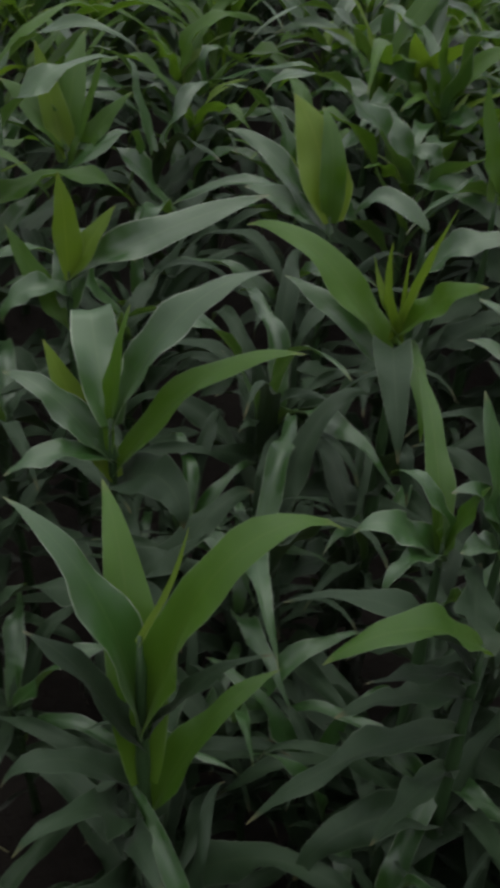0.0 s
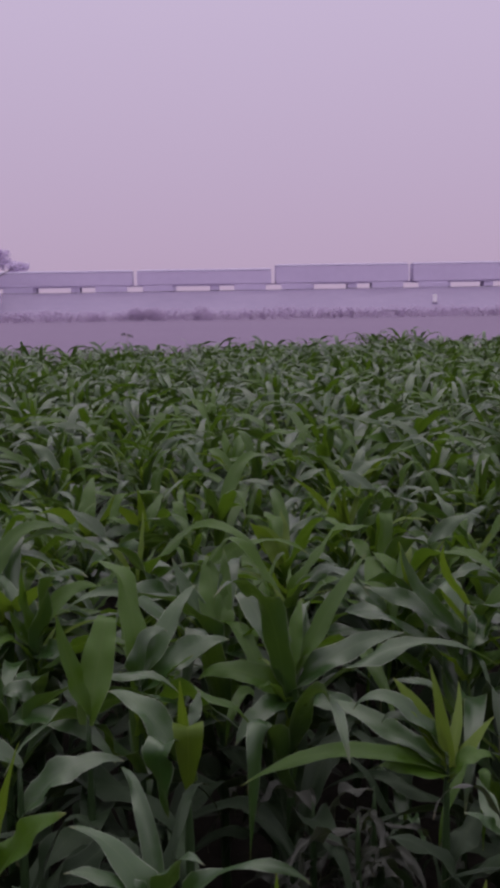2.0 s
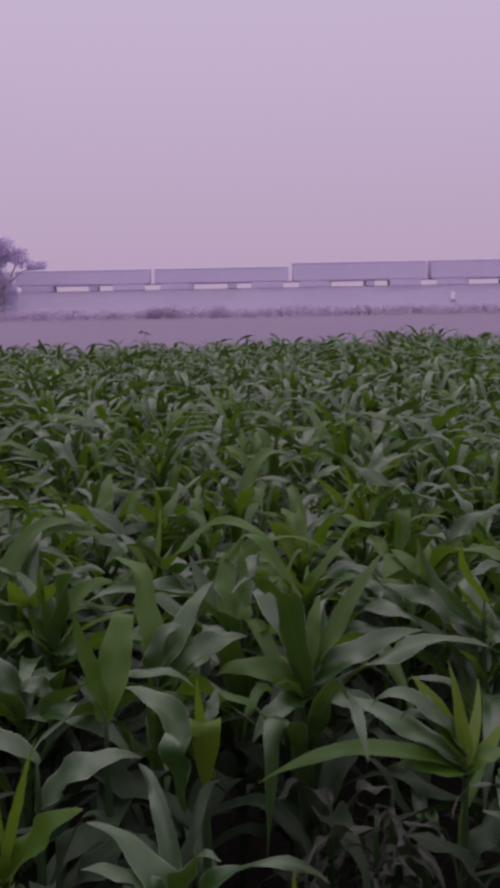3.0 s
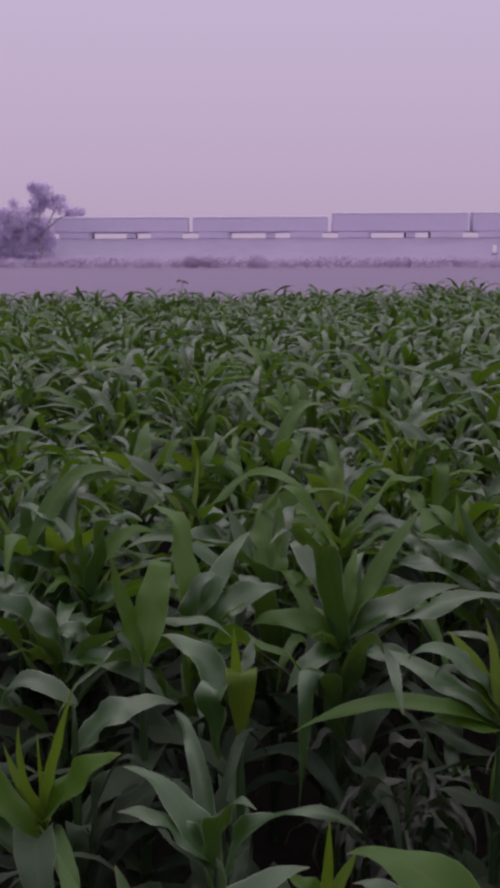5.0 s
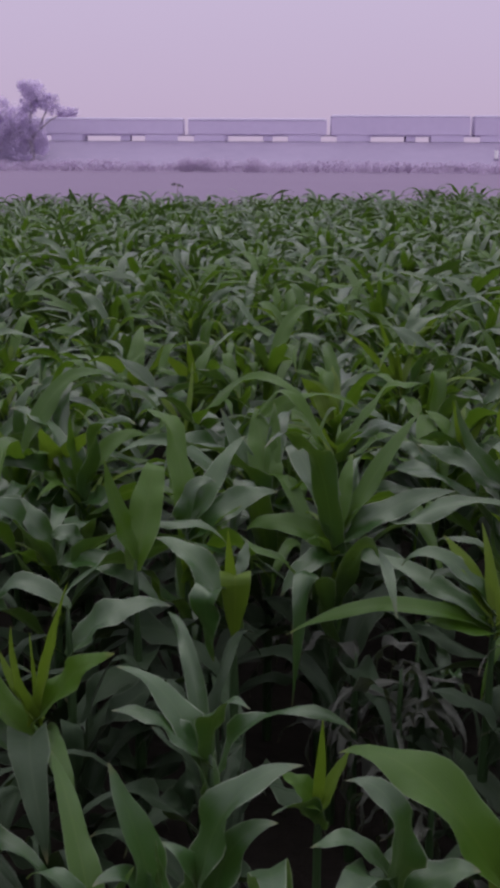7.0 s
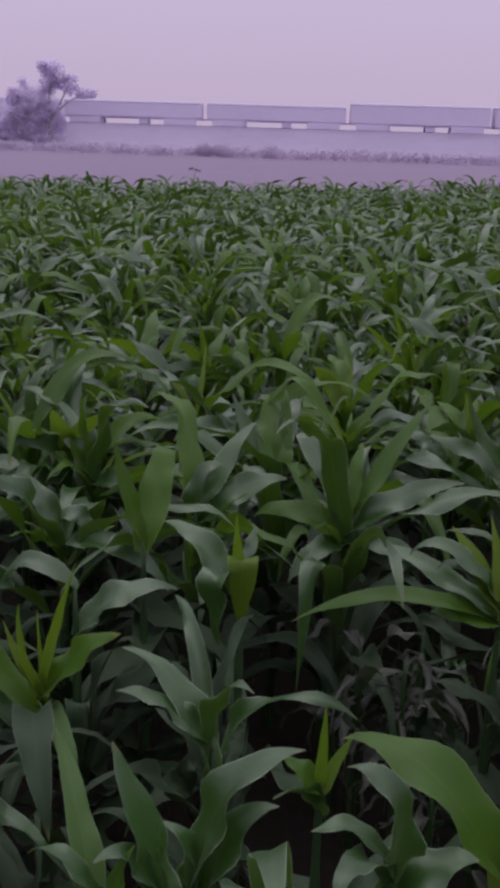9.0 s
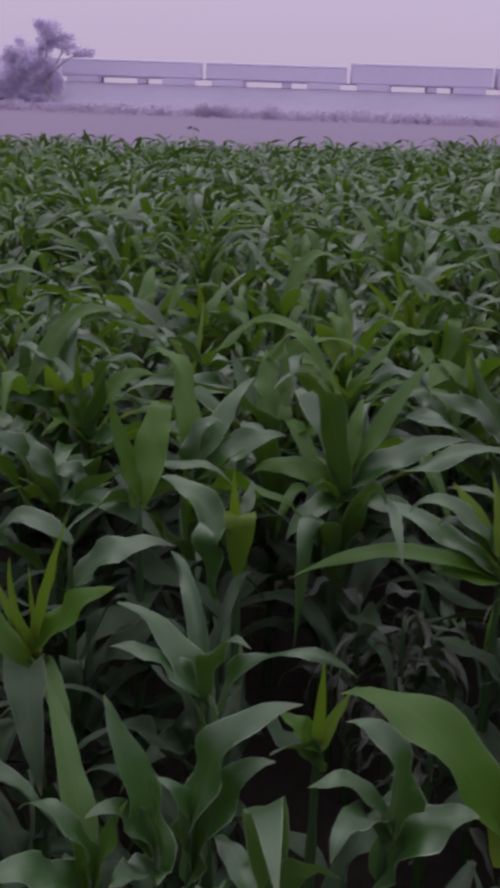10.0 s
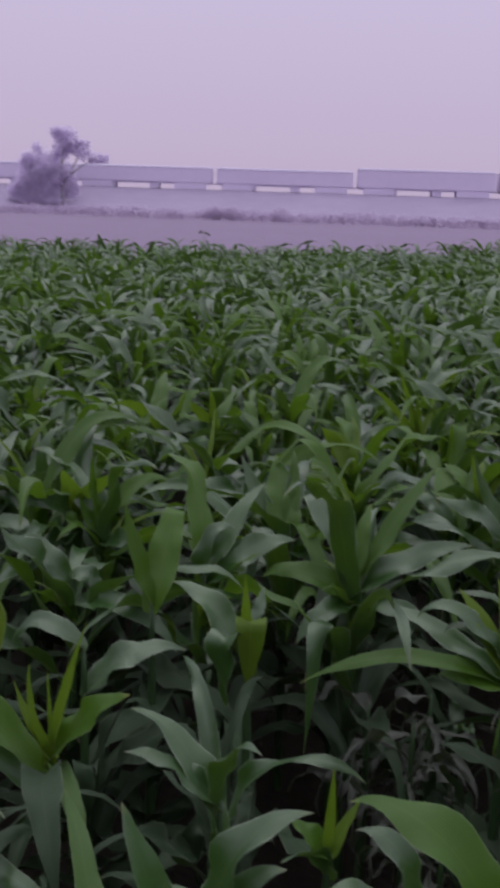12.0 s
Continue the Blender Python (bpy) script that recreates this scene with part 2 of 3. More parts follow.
# ---- the ground: one sheet to the horizon ----
def build_ground():
    near = np.arange(-3.0, 19.0, 0.12)
    ys = np.concatenate([[-2500, -300, -40, -10], near, [21, 25, 32, 45, 65, 95, 140, 200, 400, 1000, 2600]])
    xs = np.concatenate([[-2600, -800, -250, -120, -60, -30, -20], np.arange(-14.0, 5.0, 0.12), [8, 14, 30, 70, 200, 800, 2600]])
    gx, gy = np.meshgrid(xs, ys)
    fade = np.clip((20 - gy) / 2, 0, 1) * np.clip((gx + 16) / 2, 0, 1) * np.clip((7 - gx) / 2, 0, 1) * np.clip((gy + 5) / 2, 0, 1)
    gz = np.zeros_like(gx)
    for iy in range(len(ys)):
        for ix in range(len(xs)):
            if fade[iy, ix] > 0:
                p = Vector((gx[iy, ix], gy[iy, ix], 0))
                gz[iy, ix] = fade[iy, ix] * (0.025 * noise.noise(p * 4.0) + 0.035 * noise.noise(p * 1.1))
    verts = np.stack([gx.ravel(), gy.ravel(), gz.ravel()], 1)
    w = len(xs)
    i = (np.arange(len(ys) - 1)[:, None] * w + np.arange(w - 1)[None, :]).ravel()
    faces = np.stack([i, i + 1, i + w + 1, i + w], 1)
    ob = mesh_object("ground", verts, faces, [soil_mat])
    tagged(ob, "dark crumbly field soil giving way to dry earth coloured pale like haze", "ground", kind="structure")


build_ground()


# ---- maize ----
def leaf_arrays(z0, heading, rise, length, droop, swing, width, late, seed, segs=16, cols=5, wave=1.0, twist=1.0, spear=False, cant=0.0):
    """One maize blade: it leaves the stalk at height z0 towards heading, climbs at rise degrees, bends down by droop
    degrees over its length and swings sideways. Gives verts, faces, uvs."""
    rng = np.random.default_rng(seed)
    s = np.linspace(0, 1, segs + 1)
    if late < 0:     # the blade is broken over in a sharp fold
        k = np.clip((s + late) / 0.10 + 0.5, 0, 1)
        el = np.radians(rise - 26 * s - min(droop, rise + 80) * k * k * (3 - 2 * k))
    else:
        el = np.radians(rise - droop * s ** late)
    az = np.radians(heading + swing * s)
    tan = np.stack([np.cos(az) * np.cos(el), np.sin(az) * np.cos(el), np.sin(el)], 1)
    mid = np.vstack([[0, 0, 0], np.cumsum((tan[1:] + tan[:-1]) / 2 * (length / segs), axis=0)])
    mid[:, 2] += z0
    side = np.stack([-np.sin(az), np.cos(az), np.zeros_like(az)], 1)
    up = np.cross(tan, side)
    roll = twist * np.radians(rng.normal(0, 24) * s + 16 * np.sin(2.2 * s * math.pi + rng.uniform(0, 6.3)) * s)
    roll = roll + math.radians(cant) * np.clip(s * 3, 0, 1)
    side2 = side * np.cos(roll)[:, None] + up * np.sin(roll)[:, None]
    up2 = np.cross(tan, side2)
    w = width * (0.52 + 0.48 * np.clip(s / 0.25, 0, 1) ** 0.7) * np.clip(1 - s ** 2.5, 0, 1) ** 1.1 + 0.0012
    if spear:      # still rolled round the whorl: widest at the base
        w = width * 1.05 * (1 - 0.12 * (1 - s) ** 6) * np.clip(1 - s ** 1.35, 0, 1) ** 1.05 + 0.0012
    fold = np.radians(36 * (1 - s) ** 1.5 + 10)
    k1, k2 = rng.uniform(4.5, 7.5), rng.uniform(8, 13)
    ph = rng.uniform(0, 6.3, 4)
    verts, uvs = [], []
    for i in range(segs + 1):
        for c in range(cols):
            u = 2 * c / (cols - 1) - 1
            a = abs(u)
            edge = ph[0] if u > 0 else ph[1]
            ripple = 0.30 * math.sin(k1 * s[i] * 2 + edge) + 0.20 * math.sin(k2 * s[i] * 2 + edge * 2)
            h = a * math.sin(fold[i]) * 0.5 + a * a * ripple * wave * min(1, s[i] * 4) - 0.10 * a * a
            p = mid[i] + side2[i] * (u * 0.5 * math.cos(fold[i]) * w[i]) + up2[i] * (h * w[i])
            verts.append(p)
            uvs.append(((u + 1) / 2, s[i]))
    faces = []
    for i in range(segs):
        for c in range(cols - 1):
            q = i * cols + c
            faces.append((q, q + 1, q + cols + 1, q + cols))
    return np.array(verts), np.array(faces), np.array(uvs)


def stalk_arrays(height, seed, sides=8):
    rng = np.random.default_rng(seed)
    pts, radii = [], []
    steps = 12
    for i in range(steps + 1):
        f = i / steps
        pts.append((0, 0, -0.03 + f * (height + 0.03)))
        node = 0.0018 if i % 2 else 0.0
        radii.append(0.0115 * (1 - 0.84 * f ** 2.5) + node + rng.uniform(0, 0.0008))
    return tube(pts, radii, sides)


def random_leaves(rng, tall, broad=1.0, shaded=0.45, fresh=0.4, more=0, whorl=True):
    """The leaves of one young plant, from the old low ones, canopy shade in their colour, to the whorl on top. Each:
    height on the stalk, heading, rise, length, droop, swing, width, bend, young. A bend below zero is a sharp fold at
    that share of the length."""
    rows = []
    facing = rng.uniform(0, 360)
    count = rng.integers(9, 12) + more
    for i in range(count):
        f = i / (count - 1)
        rows.append((tall * (0.26 + 0.50 * f), facing + 180 * (i % 2) + rng.normal(0, 38), 50 + 18 * f + rng.normal(0, 8),
                     broad ** 0.6 * tall * (0.42 + 0.20 * math.sin(math.pi * (0.15 + 0.75 * f))) * rng.uniform(0.82, 1.18),
                     (138 - 14 * f) * rng.uniform(0.75, 1.2), rng.normal(0, 28), broad * rng.uniform(0.044, 0.068), -rng.uniform(0.5, 0.75) if whorl and f > 0.45 and rng.random() < 0.15 else rng.uniform(1.1, 2.2) if rng.random() < 0.78 else rng.uniform(2.4, 4.0),
                     3 if f < shaded else 2 if rng.random() < fresh * (0.6 if f < 0.7 else 1.3) else 0))
    for k in range(rng.integers(1, 3)):
        rows.append((tall * rng.uniform(0.16, 0.34), rng.uniform(0, 360), rng.uniform(20, 50), tall * rng.uniform(0.26, 0.40),
                     rng.uniform(110, 150), rng.normal(0, 60), rng.uniform(0.014, 0.026), 0.9, 4))
    for k in range(rng.integers(3, 6)):
        rows.append((tall * (0.70 + 0.02 * k), facing + 137 * k + rng.normal(0, 25), rng.uniform(48, 76), tall * rng.uniform(0.18, 0.30),
                     rng.uniform(35, 110), rng.normal(0, 20), rng.uniform(0.022, 0.042), 1.6, (1 if k % 2 else 2) if whorl else 3))
    return rows


def maize_plant(rows, seed, label="", twist=1.0, calm=0):
    """A plant of separate meshes: a stalk and each of its leaves."""
    plant = new("maize_plant")
    v, f = stalk_arrays(max(row[0] for row in rows) + 0.012, seed)
    mesh_object("stalk", v, f, [stalk_mat], parent=plant)
    for i, (z0, heading, rise, length, droop, swing, width, late, young, *cant) in enumerate(rows):
        v, f, uv = leaf_arrays(z0, heading, rise, length, droop, swing, width, late, seed * 31 + i, wave=(1.1, 0.45, 0.9, 1.2, 3.0)[young] * (0.42 if i < calm else 1.0), twist=twist if i < calm else 1.0, spear=young == 1 and width < 0.055 and droop < 70,
                               cant=cant[0] if cant else 0.0)
        mesh_object("leaf", v, f, [(leaf_mat, young_mat, fresh_mat, shaded_old_mat, dry_mat)[young]], uv, parent=plant,
                    label={1: "upright yellow-green young leaf", 4: "withered grey-brown hanging leaf"}.get(young, ""))
    return tagged(plant, label or "young green maize plant with arching leaves on dark soil", "maize plant", "maize plants of the field")


FIELD_EDGE = 16.6
ROW_WAY = radians(112)          # the rows run away from the path, a little to the left
ROW_GAP, PLANT_GAP = 0.44, 0.20
NEAR_PLANTS = []
# plants that stand nearest the path: place, then each leaf as height on the stalk, heading, rise, length, droop, swing, width, bend, young, cant
# young 3 is the leaf with canopy shade in its colour
NEAR_PLANTS.append(((-0.55, 2.18), (
    (0.7, 26, 48, 0.26, 66, 10, 0.085, 1.7, 0, 44),
    (0.72, 47, 59, 0.28, 46, 13, 0.065, 3, 0, 26),
    (0.73, 41, 95, 0.17, 138, -14, 0.056, 2.4, 0, 29),
)))
NEAR_PLANTS.append(((-0.60, 1.94), (
    (0.74, 182, 73, 0.23, -4, -16, 0.05, 2.1, 2, -33),
    (0.73, 79, 68, 0.31, 120, 13, 0.084, -0.76, 2, 16),
)))
NEAR_PLANTS.append(((-0.36, 1.77), (
    (0.72, 268, 73, 0.21, -1, 7, 0.037, 2.7, 1, 1),
    (0.75, 282, 66, 0.25, 150, 6, 0.068, -0.4, 1, -6),
    (0.72, 169, 57, 0.23, 74, -9, 0.073, 2.9, 0, -27),
    (0.78, 63, 56, 0.1, 19, 29, 0.035, 2.2, 0, -1),
    (0.7, 236, 64, 0.28, 150, 8, 0.08, -0.45, 0, 0),
)))
NEAR_PLANTS.append(((-0.54, 1.26), (
    (0.78, 342, 78, 0.24, 11, 5, 0.036, 2.2, 1, -9),
    (0.77, 235, 70, 0.18, -27, 5, 0.037, 1.8, 1, 10),
    (0.78, 2, 62, 0.18, 45, -9, 0.064, 2, 2, 34),
    (0.78, 200, 67, 0.14, -10, -8, 0.047, 3.1, 1, -16),
    (0.8, 282, 82, 0.15, 25, 12, 0.012, 2.5, 1, -43),
    (0.75, 281, 52, 0.3, 122, 27, 0.065, 1.2, 3, 18),
    (0.74, 184, 52, 0.33, 82, -5, 0.069, 2.9, 2, -24),
    (0.72, 192, 49, 0.23, 48, -23, 0.06, 1.5, 0, -22),
    (0.77, 305, 39, 0.22, 121, 2, 0.041, 1.2, 2, -14),
)))
NEAR_PLANTS.append(((-0.33, 0.90), (
    (0.74, 122, 54, 0.27, 58, 0, 0.039, 1.1, 2, 10),
    (0.75, 175, 86, 0.15, 150, -7, 0.038, 2, 0, 11),
    (0.73, 246, 52, 0.13, 127, 8, 0.039, 1.6, 0, 10),
    (0.73, 19, 77, 0.13, 20, -1, 0.041, 4, 2, 16),
    (0.72, 214, 60, 0.15, 117, 2, 0.059, 2.6, 0, -17),
)))
NEAR_PLANTS.append(((-0.27, 0.94), (
    (0.74, 165, 77, 0.21, 19, -10, 0.068, 1.9, 0, 5),
    (0.77, 206, 84, 0.1, -6, 5, 0.021, 2.7, 0, 14),
    (0.74, 246, 52, 0.08, 68, -12, 0.056, 1.5, 0, 2),
    (0.74, 207, 75, 0.15, 112, 20, 0.051, 3.6, 0, -24),
)))
NEAR_PLANTS.append(((-0.25, 1.00), (
    (0.74, 24, 82, 0.23, 92, -3, 0.072, 2.2, 0, 14),
    (0.68, 22, 77, 0.2, 89, -3, 0.075, 3.9, 0, 17),
    (0.7, 164, 91, 0.14, 109, 9, 0.048, 3.4, 0, -1),
)))
NEAR_PLANTS.append(((-0.14, 1.24), (
    (0.72, 285, 77, 0.15, -2, -9, 0.021, 2.4, 1, 9),
    (0.7, 21, 70, 0.11, 14, 6, 0.046, 2.8, 1, 8),
    (0.71, 194, 62, 0.08, 36, -5, 0.05, 1.8, 2, -21),
    (0.68, 227, 63, 0.11, 92, 1, 0.056, 2.3, 0, 37),
)))
NEAR_PLANTS.append(((0.10, 1.09), (
    (0.73, 162, 55, 0.28, 90, 1, 0.098, 2.5, 2, -14),
    (0.7, 71, 80, 0.22, 16, -1, 0.07, 2.5, 1, -32),
)))
NEAR_PLANTS.append(((-0.04, 1.04), (
    (0.75, 158, 104, 0.19, 134, 15, 0.062, 2.6, 0, -17),
    (0.69, 4, 75, 0.16, 91, 7, 0.094, 1.9, 0, 16),
    (0.77, 193, 73, 0.12, 109, 1, 0.044, 1.5, 0, -5),
    (0.74, 235, 64, 0.17, 129, 20, 0.052, 2.3, 0, -1),
)))
NEAR_PLANTS.append(((-0.21, 2.19), (
    (0.74, 146, 60, 0.34, 128, -16, 0.081, -0.72, 0, -15),
    (0.75, 73, 68, 0.19, 41, 10, 0.048, 2.4, 2, 7),
    (0.73, 39, 55, 0.36, 26, 13, 0.055, 2.4, 2, 22),
    (0.7, 186, 39, 0.24, 90, -19, 0.069, 1.9, 2, -44),
    (0.69, 333, 34, 0.23, 69, 21, 0.056, 0.8, 0, 36),
    (0.71, 12, 45, 0.31, 52, 17, 0.074, 1.4, 0, 42),
    (0.72, 68, 45, 0.23, 7, 29, 0.054, 0.8, 0, 8),
    (0.69, 230, 26, 0.18, 87, -10, 0.063, 0.9, 0, -33),
)))
NEAR_PLANTS.append(((0.12, 1.90), (
    (0.69, 171, 65, 0.2, 25, -12, 0.056, 2.2, 1, -35),
    (0.69, 132, 80, 0.2, 27, -16, 0.042, 2.5, 1, -10),
    (0.69, 66, 38, 0.2, 12, 25, 0.034, 2.5, 1, -1),
    (0.66, 33, 46, 0.17, 37, 21, 0.045, 2.5, 1, 7),
    (0.67, 198, 42, 0.14, 61, -26, 0.066, 0.9, 2, -39),
    (0.67, 195, 39, 0.43, 78, -17, 0.049, 0.9, 2, -29),
    (0.69, 178, 61, 0.19, 148, -4, 0.04, 3.3, 0, -25),
    (0.71, 179, 57, 0.25, 134, -4, 0.048, 2.8, 0, -33),
    (0.68, 174, 43, 0.28, 38, -29, 0.058, 0.9, 0, -31),
    (0.67, 13, 48, 0.12, 119, 9, 0.048, 2.4, 2, 21),
)))
NEAR_PLANTS.append(((-0.89, 2.45), (
    (0.71, 189, 74, 0.22, -25, -8, 0.039, 1.8, 2, -34),
    (0.72, 38, 63, 0.26, 113, 0, 0.059, 2.4, 2, 37),
    (0.69, 192, 60, 0.14, -8, -11, 0.045, 3.1, 2, -37),
    (0.68, 337, 44, 0.15, 131, -7, 0.066, 1.6, 0, 53),
)))
NEAR_PLANTS.append(((-1.08, 2.74), (
    (0.73, 241, 71, 0.19, 45, -2, 0.084, 1.6, 1, 32),
    (0.78, 307, 63, 0.31, 101, 14, 0.031, 1.2, 1, -32),
    (0.71, 242, 44, 0.18, 66, -1, 0.052, 1.5, 0, -56),
)))
NEAR_PLANTS.append(((-0.82, 2.05), (
    (0.74, 22, 47, 0.09, 149, -10, 0.057, 1, 0, 41),
    (0.67, 347, 38, 0.3, 101, 11, 0.066, 1, 0, 38),
    (0.7, 177, 61, 0.2, 87, -9, 0.067, 3.1, 0, -35),
)))
NEAR_PLANTS.append(((-0.67, 1.73), (
    (0.63, 23, 60, 0.24, 89, 6, 0.073, 1.4, 0, 27),
    (0.73, 187, 51, 0.19, 152, 2, 0.055, 1.8, 0, -24),
)))
NEAR_PLANTS.append(((-0.31, 1.34), (
    (0.65, 161, 72, 0.25, 79, 6, 0.066, 2.1, 0, -11),
    (0.7, 317, 87, 0.17, 111, 13, 0.054, 2.4, 0, -1),
    (0.69, 192, 52, 0.18, 69, -10, 0.051, 2.3, 0, -14),
)))
NEAR_PLANTS.append(((-0.42, 2.54), (
    (0.72, 121, 60, 0.24, 27, -13, 0.107, 2.2, 2, -12),
    (0.72, 84, 62, 0.25, 30, 20, 0.052, 2.8, 2, 2),
    (0.68, 171, 58, 0.28, -5, -17, 0.066, 2.6, 0, -39),
    (0.67, 346, 47, 0.15, 97, 12, 0.066, 0.9, 0, 46),
)))
NEAR_PLANTS.append(((-0.60, 2.83), (
    (0.72, 139, 49, 0.21, 54, -28, 0.093, 1.6, 0, 0),
    (0.71, 228, 49, 0.24, 97, -2, 0.078, 1.5, 0, -52),
    (0.72, 340, 59, 0.21, 92, 1, 0.067, 1.6, 0, 60),
)))
NEAR_PLANTS.append(((0.20, 2.51), (
    (0.72, 125, 50, 0.19, 78, -10, 0.107, 1.6, 2, -8),
    (0.78, 219, 51, 0.19, 23, 40, 0.024, 1.4, 1, 20),
    (0.74, 200, 44, 0.32, -32, 0, 0.051, 1.6, 0, -64),
    (0.74, 186, 41, 0.29, 32, -7, 0.079, 1.5, 0, -44),
    (0.83, 215, 51, 0.26, 10, 64, 0.037, 1.5, 1, 4),
    (0.7, 39, 60, 0.19, 91, -2, 0.082, 1.6, 0, 16),
)))
NEAR_PLANTS.append(((-0.13, 3.50), (
    (0.76, 195, 62, 0.32, 33, 2, 0.047, 1.5, 1, 52),
    (0.77, 230, 71, 0.31, 19, 14, 0.042, 1.6, 1, 8),
    (0.76, 52, 68, 0.21, 22, 22, 0.043, 1.6, 1, 0),
    (0.77, 260, 76, 0.21, 30, 3, 0.038, 1.6, 1, 0),
    (0.74, 12, 52, 0.23, 54, 4, 0.048, 1.6, 2, 40),
    (0.75, 216, 52, 0.29, 107, -1, 0.056, 1.5, 0, -56),
)))
NEAR_PLANTS.append(((-1.05, 3.46), (
    (0.75, 102, 72, 0.29, 67, -8, 0.075, 1.7, 2, 0),
    (0.75, 242, 64, 0.3, 81, -2, 0.063, 1.3, 1, 40),
    (0.71, 8, 60, 0.23, -10, -1, 0.054, 1.7, 1, -56),
    (0.73, 231, 44, 0.27, 95, -4, 0.039, 1.4, 2, -52),
)))
NEAR_PLANTS.append(((-0.34, 3.23), (
    (0.72, 199, 72, 0.19, 33, 0, 0.084, 1.6, 1, 52),
    (0.71, 72, 66, 0.23, 36, 37, 0.059, 1.5, 1, 0),
    (0.69, 211, 42, 0.21, 74, -5, 0.053, 1.5, 0, -48),
    (0.71, 340, 52, 0.24, 103, -1, 0.044, 1.5, 0, 52),
)))
NEAR_PLANTS.append(((0.07, 2.92), (
    (0.73, 246, 76, 0.2, 28, 1, 0.036, 1.6, 1, 0),
    (0.73, 141, 57, 0.19, 56, -7, 0.061, 1.6, 2, -16),
    (0.71, 218, 60, 0.19, 79, -1, 0.059, 1.6, 0, 64),
    (0.72, 350, 66, 0.21, 14, 0, 0.04, 1.6, 1, 56),
    (0.71, 316, 48, 0.2, 97, -1, 0.047, 1.5, 0, 52),
)))
NEAR_PLANTS.append(((-0.87, 3.58), (
    (0.72, 208, 68, 0.2, 39, 1, 0.06, 1.5, 1, 52),
    (0.72, 71, 64, 0.24, 56, 10, 0.061, 1.6, 2, 0),
    (0.72, 270, 77, 0.24, 28, 2, 0.05, 1.6, 1, 0),
    (0.71, 227, 51, 0.22, 99, -1, 0.064, 1.5, 0, -56),
    (0.72, 341, 54, 0.27, 108, -5, 0.059, 1.6, 0, 60),
)))
NEAR_PLANTS.append(((-0.15, 0.93), (
    (0.74, 266, 78, 0.35, 114, 23, 0.054, 2.1, 0, 8),
    (0.7, 132, 44, 0.16, 95, -11, 0.04, 1.5, 0, 0),
    (0.71, 310, 76, 0.2, 63, 4, 0.037, 1.7, 0, -64),
)))
NEAR_PLANTS.append(((-0.54, 0.58), (
    (0.63, 56, 74, 0.39, 123, -14, 0.079, 3.4, 2, 8),
    (0.63, 178, 80, 0.33, 69, 3, 0.076, 2.2, 0, 4),
    (0.54, 130, 72, 0.37, 64, 9, 0.08, 2.5, 2, 1),
    (0.45, 52, 69, 0.28, 64, 4, 0.061, 2.4, 2, -2),
    (0.77, 56, 60, 0.14, -10, 31, 0.015, 2.2, 1, -14),
    (0.6, 204, 62, 0.21, 59, -12, 0.058, 4.1, 3, 7),
    (0.49, 215, 61, 0.23, 137, 18, 0.056, 2.9, 3, 3),
    (0.61, 28, 62, 0.21, 60, 4, 0.034, 3, 3, -4),
)))
NEAR_PLANTS.append(((-0.24, 0.79), (
    (0.73, 228, 54, 0.22, 95, -1, 0.061, 1.3, 2, 4),
    (0.72, 122, 21, 0.14, 32, -25, 0.072, 1.2, 3, 33),
    (0.68, 236, 46, 0.15, 64, -19, 0.043, 1.2, 3, 18),
    (0.59, 238, 33, 0.3, 78, -6, 0.054, 1.3, 3, 20),
    (0.52, 260, 37, 0.18, 81, -8, 0.05, 1.9, 3, 24),
    (0.65, 230, 43, 0.18, 70, -6, 0.055, 1.1, 3, 14),
    (0.69, 210, 58, 0.27, 92, -6, 0.048, 1.7, 3, 4),
)))
NEAR_PLANTS.append(((-0.78, 0.87), (
    (0.68, 175, 57, 0.21, 6, -9, 0.063, 2, 1, -3),
    (0.68, 38, 62, 0.34, 76, 1, 0.055, 1.9, 2, 20),
    (0.73, 77, 88, 0.21, 33, 8, 0.032, 2.2, 2, -4),
    (0.77, 140, 48, 0.26, 150, -12, 0.08, -0.66, 0, 3),
    (0.76, 52, 68, 0.32, 72, -3, 0.068, 1.9, 0, 18),
    (0.71, 235, 50, 0.16, 88, -7, 0.053, 1, 0, -8),
    (0.71, 198, 54, 0.2, 71, -16, 0.058, 2.4, 0, -20),
    (0.65, 2, 57, 0.21, 156, -38, 0.084, 2.3, 3, 31),
)))
NEAR_PLANTS.append(((-1.14, 1.25), (
    (0.71, 174, 91, 0.19, 16, -12, 0.063, 2.8, 1, -14),
    (0.7, 46, 61, 0.16, 17, 7, 0.055, 2.9, 1, 35),
    (0.65, 117, 65, 0.22, 150, 8, 0.078, -0.66, 0, 2),
    (0.6, 197, 58, 0.22, 4, -19, 0.062, 3.2, 2, -20),
    (0.7, 36, 37, 0.4, 37, 28, 0.075, 0.9, 0, 36),
    (0.67, 227, 51, 0.16, 135, 9, 0.058, 1.1, 0, -23),
)))
NEAR_PLANTS.append(((-1.51, 1.73), (
    (0.67, 110, 69, 0.3, 43, -5, 0.085, 2.3, 2, 15),
    (0.68, 175, 74, 0.25, 10, -15, 0.075, 2.5, 1, -27),
    (0.66, 51, 65, 0.28, -11, 17, 0.028, 1.7, 2, 24),
    (0.7, 192, 56, 0.21, 44, -13, 0.074, 1.6, 2, -39),
    (0.65, 45, 53, 0.23, 23, 9, 0.058, 2.8, 2, 40),
)))
